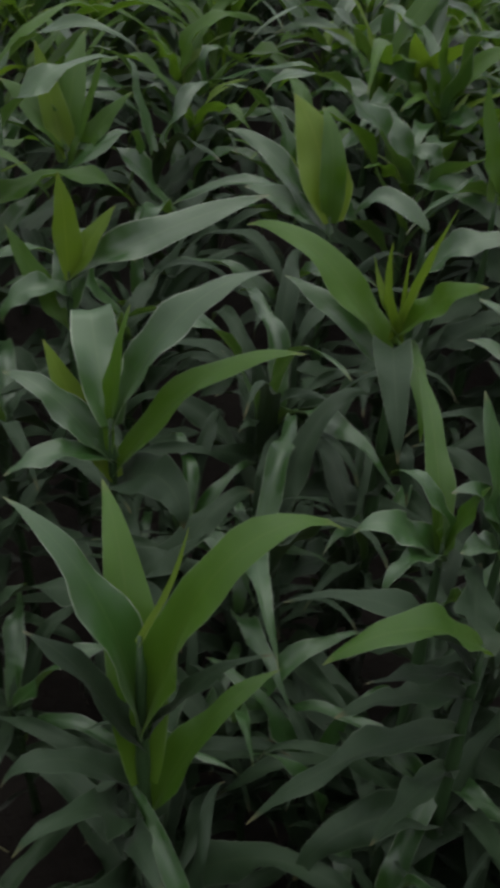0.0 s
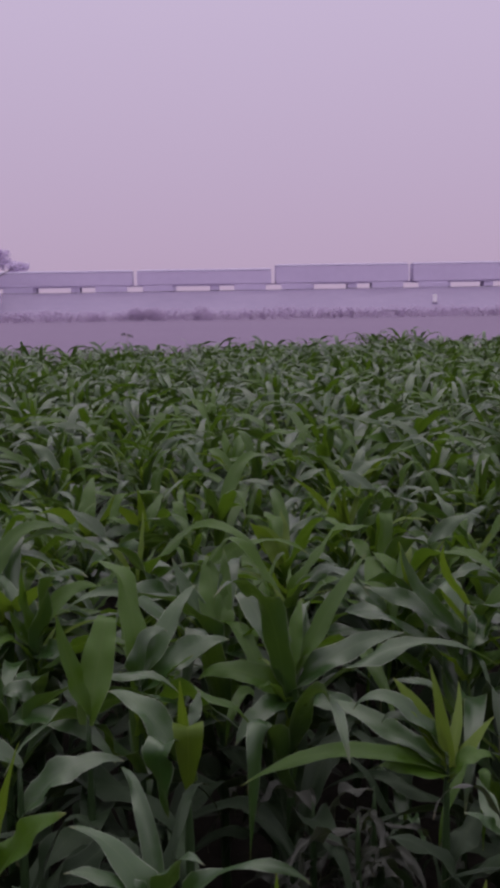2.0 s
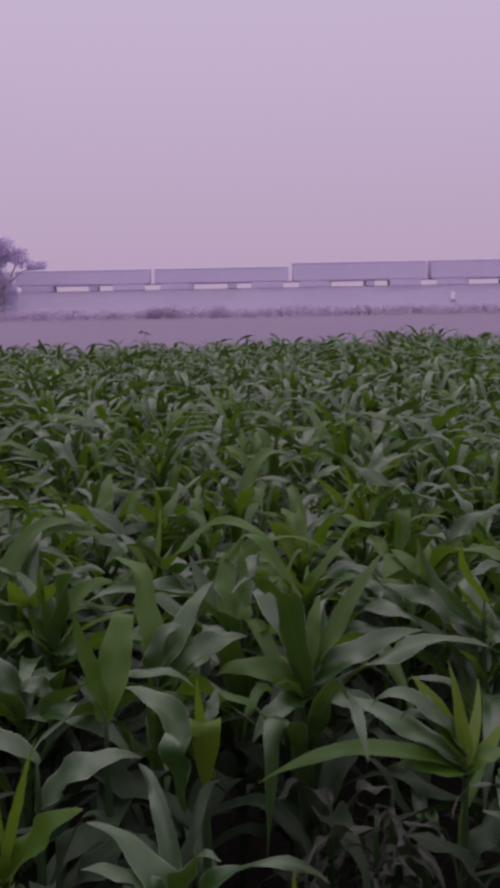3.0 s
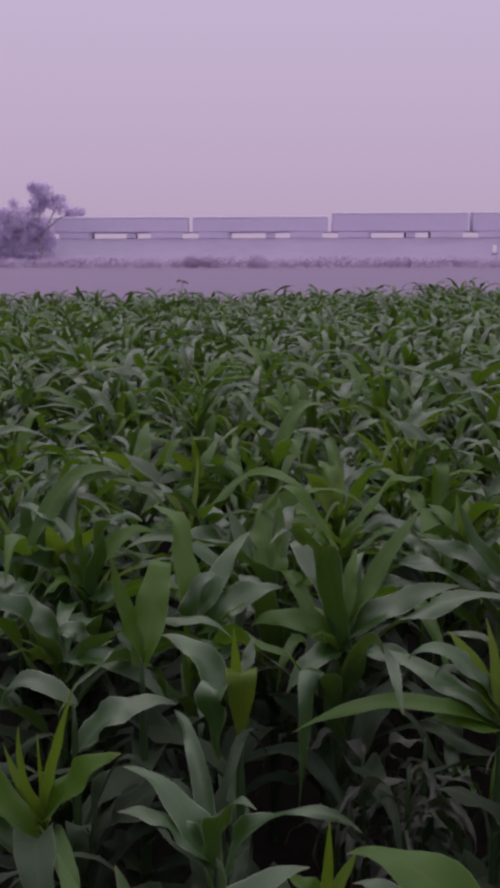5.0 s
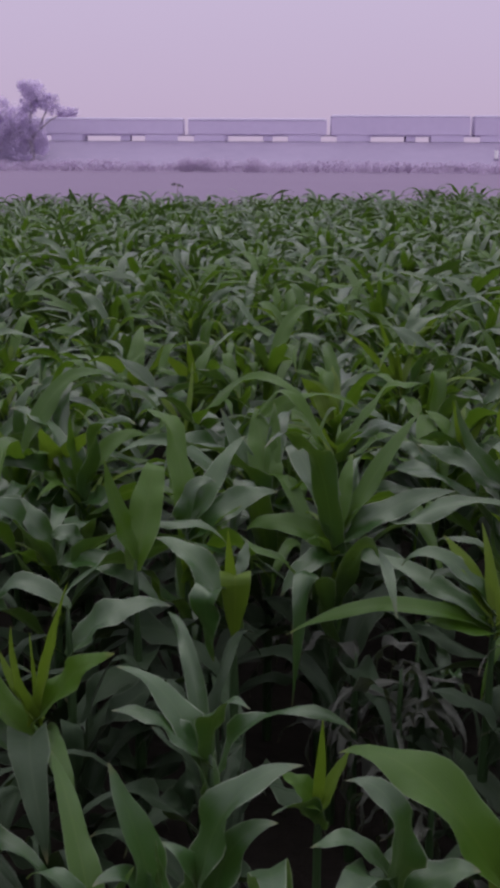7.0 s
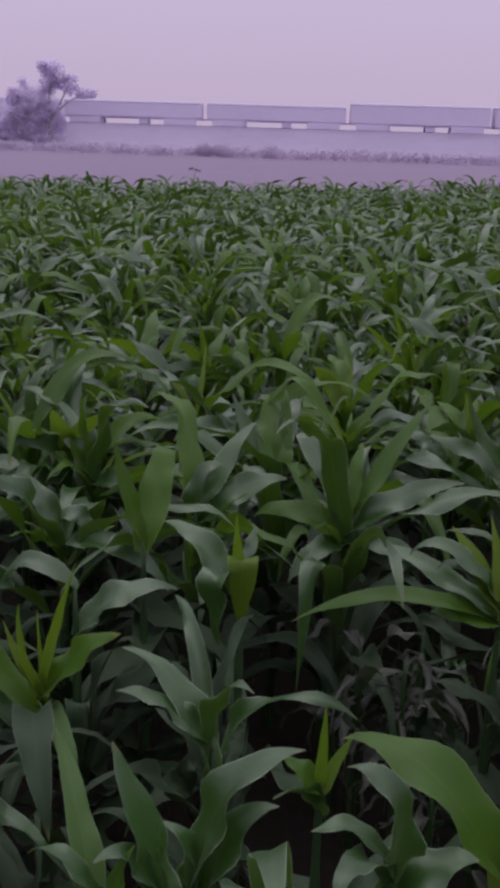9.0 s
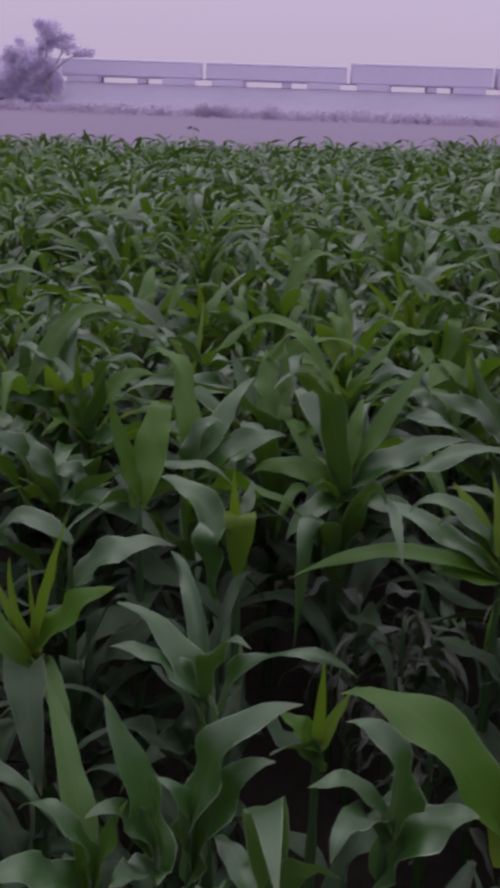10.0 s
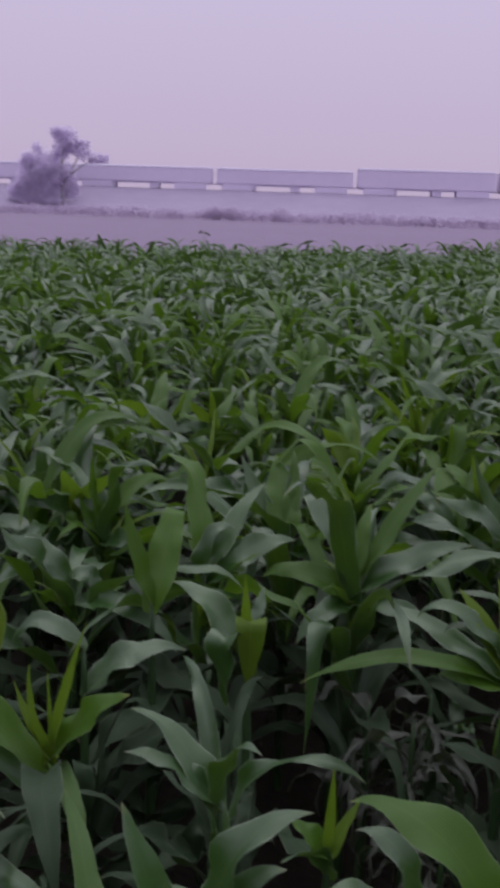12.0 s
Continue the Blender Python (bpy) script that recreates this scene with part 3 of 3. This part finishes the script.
NEAR_PLANTS.append(((-0.85, 1.69), (
    (0.72, 149, 73, 0.26, 50, 1, 0.115, 1.5, 1, -28),
    (0.72, 127, 88, 0.23, 73, 13, 0.062, 2.4, 2, -9),
    (0.69, 200, 46, 0.2, 59, -21, 0.062, 1.4, 0, -36),
    (0.69, 183, 50, 0.3, 64, -6, 0.063, 3.1, 0, -29),
)))
NEAR_PLANTS.append(((-0.98, 2.49), (
    (0.73, 265, 71, 0.2, 34, 13, 0.073, 1.6, 1, 0),
    (0.72, 238, 57, 0.22, 89, -4, 0.073, 1.6, 0, -60),
    (0.73, 341, 66, 0.23, 53, 0, 0.066, 1.4, 1, -40),
    (0.7, 272, 17, 0.26, 65, -25, 0.072, 1.3, 0, -16),
)))
NEAR_PLANTS.append(((-0.33, 3.21), (
    (0.71, 171, 80, 0.2, 78, -8, 0.083, 2.2, 1, -56),
    (0.69, 45, 57, 0.21, 53, 8, 0.057, 2, 0, 22),
    (0.69, 190, 45, 0.16, 78, -12, 0.07, 1.1, 0, -54),
)))
NEAR_PLANTS.append(((-1.16, 2.72), (
    (0.7, 100, 55, 0.24, 130, 15, 0.083, -0.68, 0, 4),
    (0.71, 63, 101, 0.26, 115, -15, 0.048, 2.8, 0, 26),
    (0.7, 183, 61, 0.13, 103, -6, 0.069, 1.8, 2, -44),
    (0.68, 36, 54, 0.14, 56, 20, 0.063, 1.4, 2, 43),
)))
NEAR_PLANTS.append(((-0.00, 2.84), (
    (0.69, 111, 44, 0.36, 130, -35, 0.079, -0.68, 2, -6),
    (0.68, 57, 44, 0.25, -9, 35, 0.027, 2.6, 2, 2),
    (0.7, 177, 57, 0.15, 70, -13, 0.062, 1.7, 0, -49),
    (0.68, 15, 50, 0.15, 109, 2, 0.062, 2.1, 0, 42),
)))
NEAR_PLANTS.append(((0.22, 1.80), (
    (0.62, 206, 65, 0.25, 149, 21, 0.016, 2.2, 4, 22),
    (0.6, 122, 45, 0.14, 30, -22, 0.042, 0.9, 0, -1),
    (0.6, 192, 54, 0.1, 49, -5, 0.029, 1.9, 0, -28),
)))


def plant_spots():
    rng = np.random.default_rng(11)
    along = np.array([math.cos(ROW_WAY), math.sin(ROW_WAY)])
    across = np.array([-along[1], along[0]])
    spots = []
    for r in range(-60, 75):
        for k in range(-60, 120):
            p = along * (k * PLANT_GAP + rng.normal(0, 0.035)) + across * ((r + 0.35) * ROW_GAP + rng.normal(0, 0.075))
            x, y = p
            keep = rng.random() > 0.04
            edge = FIELD_EDGE + EDGE_SLANT * (x + 2.2) + 0.35 * math.sin(x * 1.7) + 0.2 * math.sin(x * 4.1)
            if keep and -1.8 < y < edge and -16.0 < x < 7.0:
                if math.hypot(x, y + 0.1) > 0.50 and all(math.hypot(x - a, y - b) > 0.13 for (a, b), _ in NEAR_PLANTS):
                    small = 1.0 if y > 2.45 or x < -1.3 - 0.1 * y else 0.82 if y > 1.9 else 0.72
                    if abs(x - 0.05) < 0.32 and 1.30 < y < 1.88:
                        continue
                    if abs(x - 0.02) < 0.30 and 1.45 < y < 2.25:
                        small = 0.50
                    if y < 1.0 and x < -0.2:
                        small = 0.52
                    # unseen plants behind and beside the eye, added full height to shade the near ones
                    if x < -0.75 - 0.75 * y or y < -0.55 or (x > 0.45 and y < 0.9):
                        small = 1.0
                    small *= 1 + 0.015 * min(max((y - 0.45 * x - 13.0) / 3.0, 0), 1)
                    spots.append((x, y, rng.uniform(0, 360), small * min(max(rng.normal(1.0, 0.07 if y < 7 else 0.04), 0.86), 1.08)))
    spots.sort(key=lambda q: (q[0] + 0.7) ** 2 + (q[1] - 2.0) ** 2)
    return spots


def build_field():
    rng = np.random.default_rng(5)
    # from kind 8 on nearly all leaves are shade-coloured, even the whorl
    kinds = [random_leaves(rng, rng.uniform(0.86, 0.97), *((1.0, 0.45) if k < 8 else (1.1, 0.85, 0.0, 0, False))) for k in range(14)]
    spots = plant_spots()
    near, far = spots[:270], spots[270:]
    firsts = {}
    for i, (x, y, turn, size) in enumerate(near):
        k = i % 8 if size > 0.8 else 8 + i % 6
        m = pose(x, y, 0, rng.normal(0, 4), rng.normal(0, 4), turn)
        if k not in firsts:
            firsts[k] = maize_plant(kinds[k], 100 + k)
            firsts[k].matrix_basis = m
            firsts[k].scale = (size, size, size)
        else:
            copy_thing(firsts[k], m).scale = (size, size, size)
    for i, ((x, y), rows) in enumerate(NEAR_PLANTS):
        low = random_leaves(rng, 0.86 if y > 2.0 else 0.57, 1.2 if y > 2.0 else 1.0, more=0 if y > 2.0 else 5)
        # green low leaves of the nearest plants all take the shade-dark colour
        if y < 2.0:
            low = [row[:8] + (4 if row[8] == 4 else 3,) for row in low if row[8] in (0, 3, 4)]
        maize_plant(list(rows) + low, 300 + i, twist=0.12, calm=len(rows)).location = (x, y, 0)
    # stunted plants that fill the ground between the nearest ones, dark with painted shade
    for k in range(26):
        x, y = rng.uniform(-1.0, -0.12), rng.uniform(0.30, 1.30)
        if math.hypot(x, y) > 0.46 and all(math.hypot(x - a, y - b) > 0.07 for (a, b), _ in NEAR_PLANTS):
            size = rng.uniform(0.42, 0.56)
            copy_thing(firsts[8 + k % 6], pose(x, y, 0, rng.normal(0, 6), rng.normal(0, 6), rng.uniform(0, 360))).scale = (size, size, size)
    # withered plants low in the gap of the rows, their leaves curled up
    for i, (x, y) in enumerate(((-0.15, 2.06), (0.02, 1.72), (-0.02, 2.04), (-0.05, 1.90))):
        rows = [(rng.uniform(0.24, 0.58 if y > 1.8 else 0.42), rng.uniform(0, 360), rng.uniform(15, 70), rng.uniform(0.12, 0.26), rng.uniform(90, 230), rng.normal(0, 90),
                 rng.uniform(0.008, 0.020), rng.uniform(0.9, 1.6), 4) for k in range(13)]
        maize_plant(rows, 700 + i, label="withered grey-brown maize plant low between green rows").location = (x, y, 0)
    # taller plants that stick out over the far edge
    clump = [(-0.35 + 0.09 * k, 17.0 + 0.35 * (k * 7 % 3) / 2, 1.08 + 0.07 * (k * 5 % 4) / 2) for k in range(11)]
    for x, y, size in clump + [(-5.2, 15.0, 1.04), (-5.7, 14.8, 1.08), (-5.5, 15.1, 1.0), (-6.1, 14.9, 1.02)]:
        copy_thing(firsts[int(rng.integers(8))], pose(x, y, 0, 0, 0, rng.uniform(0, 360))).scale = (size, size, size)
    # the rest of the crop
    coarse = []
    for k in range(8):
        rows = random_leaves(rng, rng.uniform(0.87, 0.94), 1.1, 0.15, (0.1, 0.5, 0.2, 0.35)[k % 4], 3)
        vs, fs, us, ms, base = [], [], [], [], 0
        for i, (z0, heading, rise, length, droop, swing, width, late, young) in enumerate(rows):
            if i < 2:
                continue
            late = min(late, 2.0)
            if width < 0.044:
                length, rise = length * 0.75, rise - 12
            v, f, uv = leaf_arrays(z0, heading, rise, length, droop, swing, width, late, (100 + k) * 31 + i, segs=6, cols=3, spear=young == 1 and width < 0.055 and droop < 70)
            vs.append(v), fs.append(f + base), us.append(uv), ms.append(np.full(len(f), young))
            base += len(v)
        coarse.append((np.vstack(vs), np.vstack(fs), np.vstack(us), np.concatenate(ms)))
    vs, fs, us, ms, base = [], [], [], [], 0
    for i, (x, y, turn, size) in enumerate(far):
        v, f, uv, mt = coarse[int(rng.integers(8))]
        m = np.array(pose(x, y, 0, rng.normal(0, 5), rng.normal(0, 5), turn))
        vs.append((v * size) @ m[:3, :3].T + m[:3, 3]), fs.append(f + base), us.append(uv), ms.append(mt)
        base += len(v)
    ob = mesh_object("maize_crop", np.vstack(vs), np.vstack(fs), [far_leaf_mat, far_young_mat, far_fresh_mat, far_shaded_old_mat, far_dry_mat], np.vstack(us), np.concatenate(ms))
    tagged(ob, "dense green maize crop filling the field behind", "maize crop", kind="stuff")


# ---- beyond the field: bank, railway, hedge, trees ----
RAIL_Z = 3.75
LINE = Matrix.Translation((-29.0, 165.0, 0)) @ Matrix.Rotation(radians(10), 4, "Z")   # the railway runs along its x


def build_bank():
    rng = np.random.default_rng(3)
    xs = np.arange(-220, 141, 4.0)
    profile = ((-13.0, -0.1), (-9.5, 0.7), (-5.5, 2.3), (-3.4, 3.15), (-2.0, 3.68), (2.0, 3.68), (3.4, 3.15), (13.0, -0.1))
    verts, faces = [], []
    for x in xs:
        for k, (dy, z) in enumerate(profile):
            j = 0.0 if k in (4, 5) else 1.0
            verts.append(LINE @ Vector((x, dy + j * rng.normal(0, 0.25), z + j * rng.normal(0, 0.12))))
    w = len(profile)
    for i in range(len(xs) - 1):
        for k in range(w - 1):
            faces.append((i * w + k, (i + 1) * w + k, (i + 1) * w + k + 1, i * w + k + 1))
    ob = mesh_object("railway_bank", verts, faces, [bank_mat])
    tagged(ob, "long railway embankment across the plain, coloured pale like haze", "embankment", kind="structure")
    track = new("railway_track")
    track.matrix_basis = LINE
    for dy in (-0.84, 0.84):
        bm = bmesh.new()
        box(bm, -220, 140, dy - 0.035, dy + 0.035, 3.60, RAIL_Z)
        part("rail", bm, rail_mat, track, "worn steel rail")
    bm = bmesh.new()
    for i in range(300):
        x = -220 + i * 1.2
        box(bm, x, x + 0.26, -1.35, 1.35, 3.58, 3.70)
    tagged(part("sleepers", bm, bank_mat, track), kind="stuff")
    tagged(track, "railway track on top of the pale embankment", "railway track", kind="structure")


COACH_PITCH = 22.3


def coach(body_height):
    """A long plain coach: rounded body, roof, underframe, two bogies with wheels, boxes slung below."""
    thing = new("railway_coach")
    half, wide = COACH_PITCH / 2 - 0.36, 1.5
    floor_z, top = 0.95, 0.95 + body_height
    bm = bmesh.new()
    box(bm, -half, half, -wide, wide, floor_z, top - 0.35, 0.10)
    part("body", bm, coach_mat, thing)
    # arched roof with softly falling ends
    rings, verts, faces = 9, [], []
    for x in (-half + 0.02, -half + 0.35, half - 0.35, half - 0.02):
        drop = 0.16 if abs(x) > half - 0.1 else 0.0
        for k in range(rings):
            a = math.pi * k / (rings - 1)
            verts.append((x, -wide * 0.99 * math.cos(a), top - 0.37 + (0.37 - drop) * math.sin(a) ** 0.7))
    for i in range(3):
        for k in range(rings - 1):
            faces.append((i * rings + k, (i + 1) * rings + k, (i + 1) * rings + k + 1, i * rings + k + 1))
    faces.append(tuple(range(rings)))
    faces.append(tuple(range(4 * rings - 1, 3 * rings - 1, -1)))
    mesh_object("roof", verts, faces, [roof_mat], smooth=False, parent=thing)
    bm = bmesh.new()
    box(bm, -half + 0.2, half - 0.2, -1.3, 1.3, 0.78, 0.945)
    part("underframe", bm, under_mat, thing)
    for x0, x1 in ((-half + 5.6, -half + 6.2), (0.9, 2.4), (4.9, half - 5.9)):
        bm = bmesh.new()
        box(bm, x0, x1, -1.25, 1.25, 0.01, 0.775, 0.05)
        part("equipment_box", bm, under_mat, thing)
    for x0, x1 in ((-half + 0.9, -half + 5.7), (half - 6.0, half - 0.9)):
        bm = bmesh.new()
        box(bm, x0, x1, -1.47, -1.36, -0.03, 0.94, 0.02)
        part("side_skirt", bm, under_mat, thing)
    for cx in (-half + 3.4, half - 3.4):
        bm = bmesh.new()
        for sy in (-1.0, 1.0):
            box(bm, cx - 1.9, cx + 1.9, sy - 0.09, sy + 0.09, 0.34, 0.62, 0.03)
        box(bm, cx - 0.35, cx + 0.35, -1.1, 1.1, 0.34, 0.77)
        bogie = part("bogie", bm, under_mat, thing)
        for ax in (-1.28, 1.28):
            for sy in (-0.84, 0.84):
                bm = bmesh.new()
                bmesh.ops.create_cone(bm, cap_ends=True, segments=20, radius1=0.46, radius2=0.46, depth=0.13,
                                      matrix=Matrix.Translation((cx + ax, sy, 0.46)) @ Matrix.Rotation(radians(90), 4, "X"))
                part("wheel", bm, under_mat, bogie)
    for sx in (-1, 1):
        bm = bmesh.new()
        box(bm, sx * half - 0.05, sx * half + 0.42, -0.12, 0.12, 0.80, 1.0) if sx > 0 else box(
            bm, sx * half - 0.42, sx * half + 0.05, -0.12, 0.12, 0.80, 1.0)
        part("coupler", bm, under_mat, thing)
    return tagged(thing, "long pale plain railway coach standing on the embankment", "railway coach", "coaches of the train")


def build_train():
    low, high = coach(2.55), coach(3.10)
    order = (low, low, low, low, high, high, high, low)
    used = set()
    for i, model in enumerate(order):
        x = 11.1 + COACH_PITCH * (i - 4 + 0.5)
        m = LINE @ Matrix.Translation((x, 0, RAIL_Z))
        if model.name in used:
            copy_thing(model, m)
        else:
            model.matrix_basis = m
            used.add(model.name)


def leaf_cloud(rng, blobs, count, size):
    """Many small bent leaf clumps spread through ellipsoids, denser towards their skin."""
    vols = np.array([b[3] * b[4] * b[5] for b in blobs]) ** 0.75
    verts, faces = [], []
    for i in rng.choice(len(blobs), count, p=vols / vols.sum()):
        cx, cy, cz, rx, ry, rz = blobs[i]
        d = rng.normal(size=3)
        d /= np.linalg.norm(d)
        r = rng.random() ** 0.33 * rng.uniform(0.72, 1.08)
        p = np.array([cx, cy, cz]) + d * r * np.array([rx, ry, rz])
        if p[2] < 0.05:
            continue
        a = rng.normal(size=3)
        a /= np.linalg.norm(a)
        b = np.cross(a, rng.normal(size=3))
        b /= np.linalg.norm(b)
        s = size * rng.uniform(0.6, 1.4)
        c = np.cross(a, b)
        q = len(verts)
        verts += [p - a * s, p + b * s * 0.45 + c * s * 0.2, p + a * s, p - b * s * 0.45 + c * s * 0.2]
        faces += [(q, q + 1, q + 2), (q, q + 2, q + 3)]
    return verts, faces


def tree(x, y, limbs, blobs, count, size, seed, label):
    rng = np.random.default_rng(seed)
    thing = new("tree")
    thing.location = (x, y, 0)
    vs, fs = [], []
    for pts, r0, r1 in limbs:
        k = len(pts)
        v, f = tube(pts, [r0 + (r1 - r0) * i / (k - 1) for i in range(k)], 8)
        fs += [tuple(i + len(vs) for i in q) for q in f]
        vs += v
    mesh_object("trunk", vs, fs, [bark_mat], parent=thing)
    clumps = [(*b[:4], b[4] * 0.4, b[5]) for b in blobs]
    for cx, cy, cz, rx, ry, rz in blobs:
        for _ in range(9):
            d = rng.normal(size=3)
            d /= np.linalg.norm(d)
            k = rng.uniform(0.25, 0.5)
            clumps.append((cx + d[0] * rx, cy + d[1] * ry * 0.4, max(0.3, cz + d[2] * rz), rx * k, ry * k * 0.5, rz * k))
    v, f = leaf_cloud(rng, clumps, count, size)
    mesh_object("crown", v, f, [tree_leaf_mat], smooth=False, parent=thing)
    return tagged(thing, label, "tree")


def build_trees():
    tree(-60.6, 150, (
        (((0, 0, -0.2), (0.1, 0, 3.0), (0.0, 0, 6.5), (0.4, 0, 9.8)), 0.42, 0.12),
        (((0.1, 0, 3.5), (1.6, 0.3, 6.2), (2.9, 0.2, 8.6)), 0.22, 0.07),
        (((0.6, 0, 4.6), (3.4, -0.4, 6.6), (5.6, -0.3, 7.6)), 0.16, 0.05),
        (((0, 0, 3.2), (-2.2, 0.4, 5.4), (-4.2, 0.3, 7.2)), 0.24, 0.07)),
        ((0.6, 0, 10.6, 2.4, 1.9, 1.7), (0.1, 0.3, 9.0, 1.5, 1.5, 1.4), (3.0, 0.2, 8.7, 1.4, 1.3, 1.3), (5.9, -0.3, 7.7, 1.6, 1.3, 0.8),
         (-3.0, 0.3, 6.4, 3.3, 2.6, 2.9), (-5.2, 0.2, 4.2, 2.6, 2.4, 3.4), (-0.4, 0.2, 4.8, 2.8, 2.5, 2.9), (-3.4, -0.4, 1.8, 4.2, 2.2, 1.8), (-4.6, 0.1, 3.4, 3.6, 2.4, 2.6)),
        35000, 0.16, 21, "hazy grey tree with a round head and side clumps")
    tree(-46.5, 80, (
        (((0, 0, -0.2), (0.2, 0, 1.8), (-0.1, 0, 3.6)), 0.26, 0.08),
        (((0.1, 0, 1.4), (1.3, 0.2, 2.8), (1.9, 0.1, 3.6)), 0.13, 0.05),
        (((0.1, 0, 1.2), (-1.5, -0.2, 2.6), (-2.4, 0, 3.4)), 0.14, 0.05)),
        ((0, 0, 4.1, 1.9, 1.7, 1.5), (1.7, 0.1, 3.2, 1.5, 1.4, 1.3), (-2.3, 0, 3.3, 1.8, 1.6, 1.4), (-0.4, 0.1, 2.2, 3.0, 1.9, 1.2)),
        2600, 0.22, 22, "low spreading grey tree beside the plain")


def build_hedge():
    rng = np.random.default_rng(9)
    blobs = []
    for x in np.arange(-95, 46, 1.1):
        h = 1.15 + 0.2 * noise.noise(Vector((x * 0.16, 3.1, 0))) + rng.normal(0, 0.05)
        blobs.append((x, 100 + rng.normal(0, 0.5), h * 0.42, 1.0, 0.4, h * 0.62))
    for x, h in ((-24.5, 1.4), (-22.8, 1.35), (-18.0, 1.4)):
        blobs.append((x, 100, h * 0.45, 1.1, 0.8, h * 0.6))
    v, f = leaf_cloud(rng, blobs, 34000, 0.10)
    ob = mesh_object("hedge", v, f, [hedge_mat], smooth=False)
    tagged(ob, "low ragged dusky hedge along the foot of the plain", "hedge", kind="stuff")


def build_posts():
    """A whitewashed marker on the bank's slope, and a dry bare stalk that rises over the field's edge."""
    post = new("marker_post")
    bm = bmesh.new()
    box(bm, -0.28, 0.28, -0.12, 0.12, -0.2, 1.35, 0.05)
    part("slab", bm, post_mat, post)
    bm = bmesh.new()
    box(bm, -0.42, 0.42, -0.22, 0.22, -0.3, 0.16, 0.03)
    part("footing", bm, bank_mat, post)
    post.matrix_basis = pose(7.7, 163.0, 1.15, 0, 0, 10)
    tagged(post, "short whitewashed concrete marker on the embankment slope", "marker post")
    stem = new("dry_stalk")
    v, f = tube(((0, 0, -0.03), (0.01, 0, 0.4), (-0.01, 0.01, 0.8), (0.015, 0, 1.14)), (0.012, 0.010, 0.007, 0.004), 8)
    mesh_object("stem", v, f, [litter_mat], parent=stem)
    for i, (z0, heading) in enumerate(((1.10, 10), (1.12, 170), (0.9, 60))):
        v, f, uv = leaf_arrays(z0, heading, 40, 0.12, 120, 20, 0.035, 1.2, 900 + i, wave=2.0)
        mesh_object("leaf", v, f, [dry_mat], uv, parent=stem)
    stem.location = (-3.97, 15.5, 0)
    tagged(stem, "bare dry stalk with a withered tip above the crop", "dry stalk")


build_posts()
build_bank()
build_train()
build_trees()
build_hedge()
build_field()
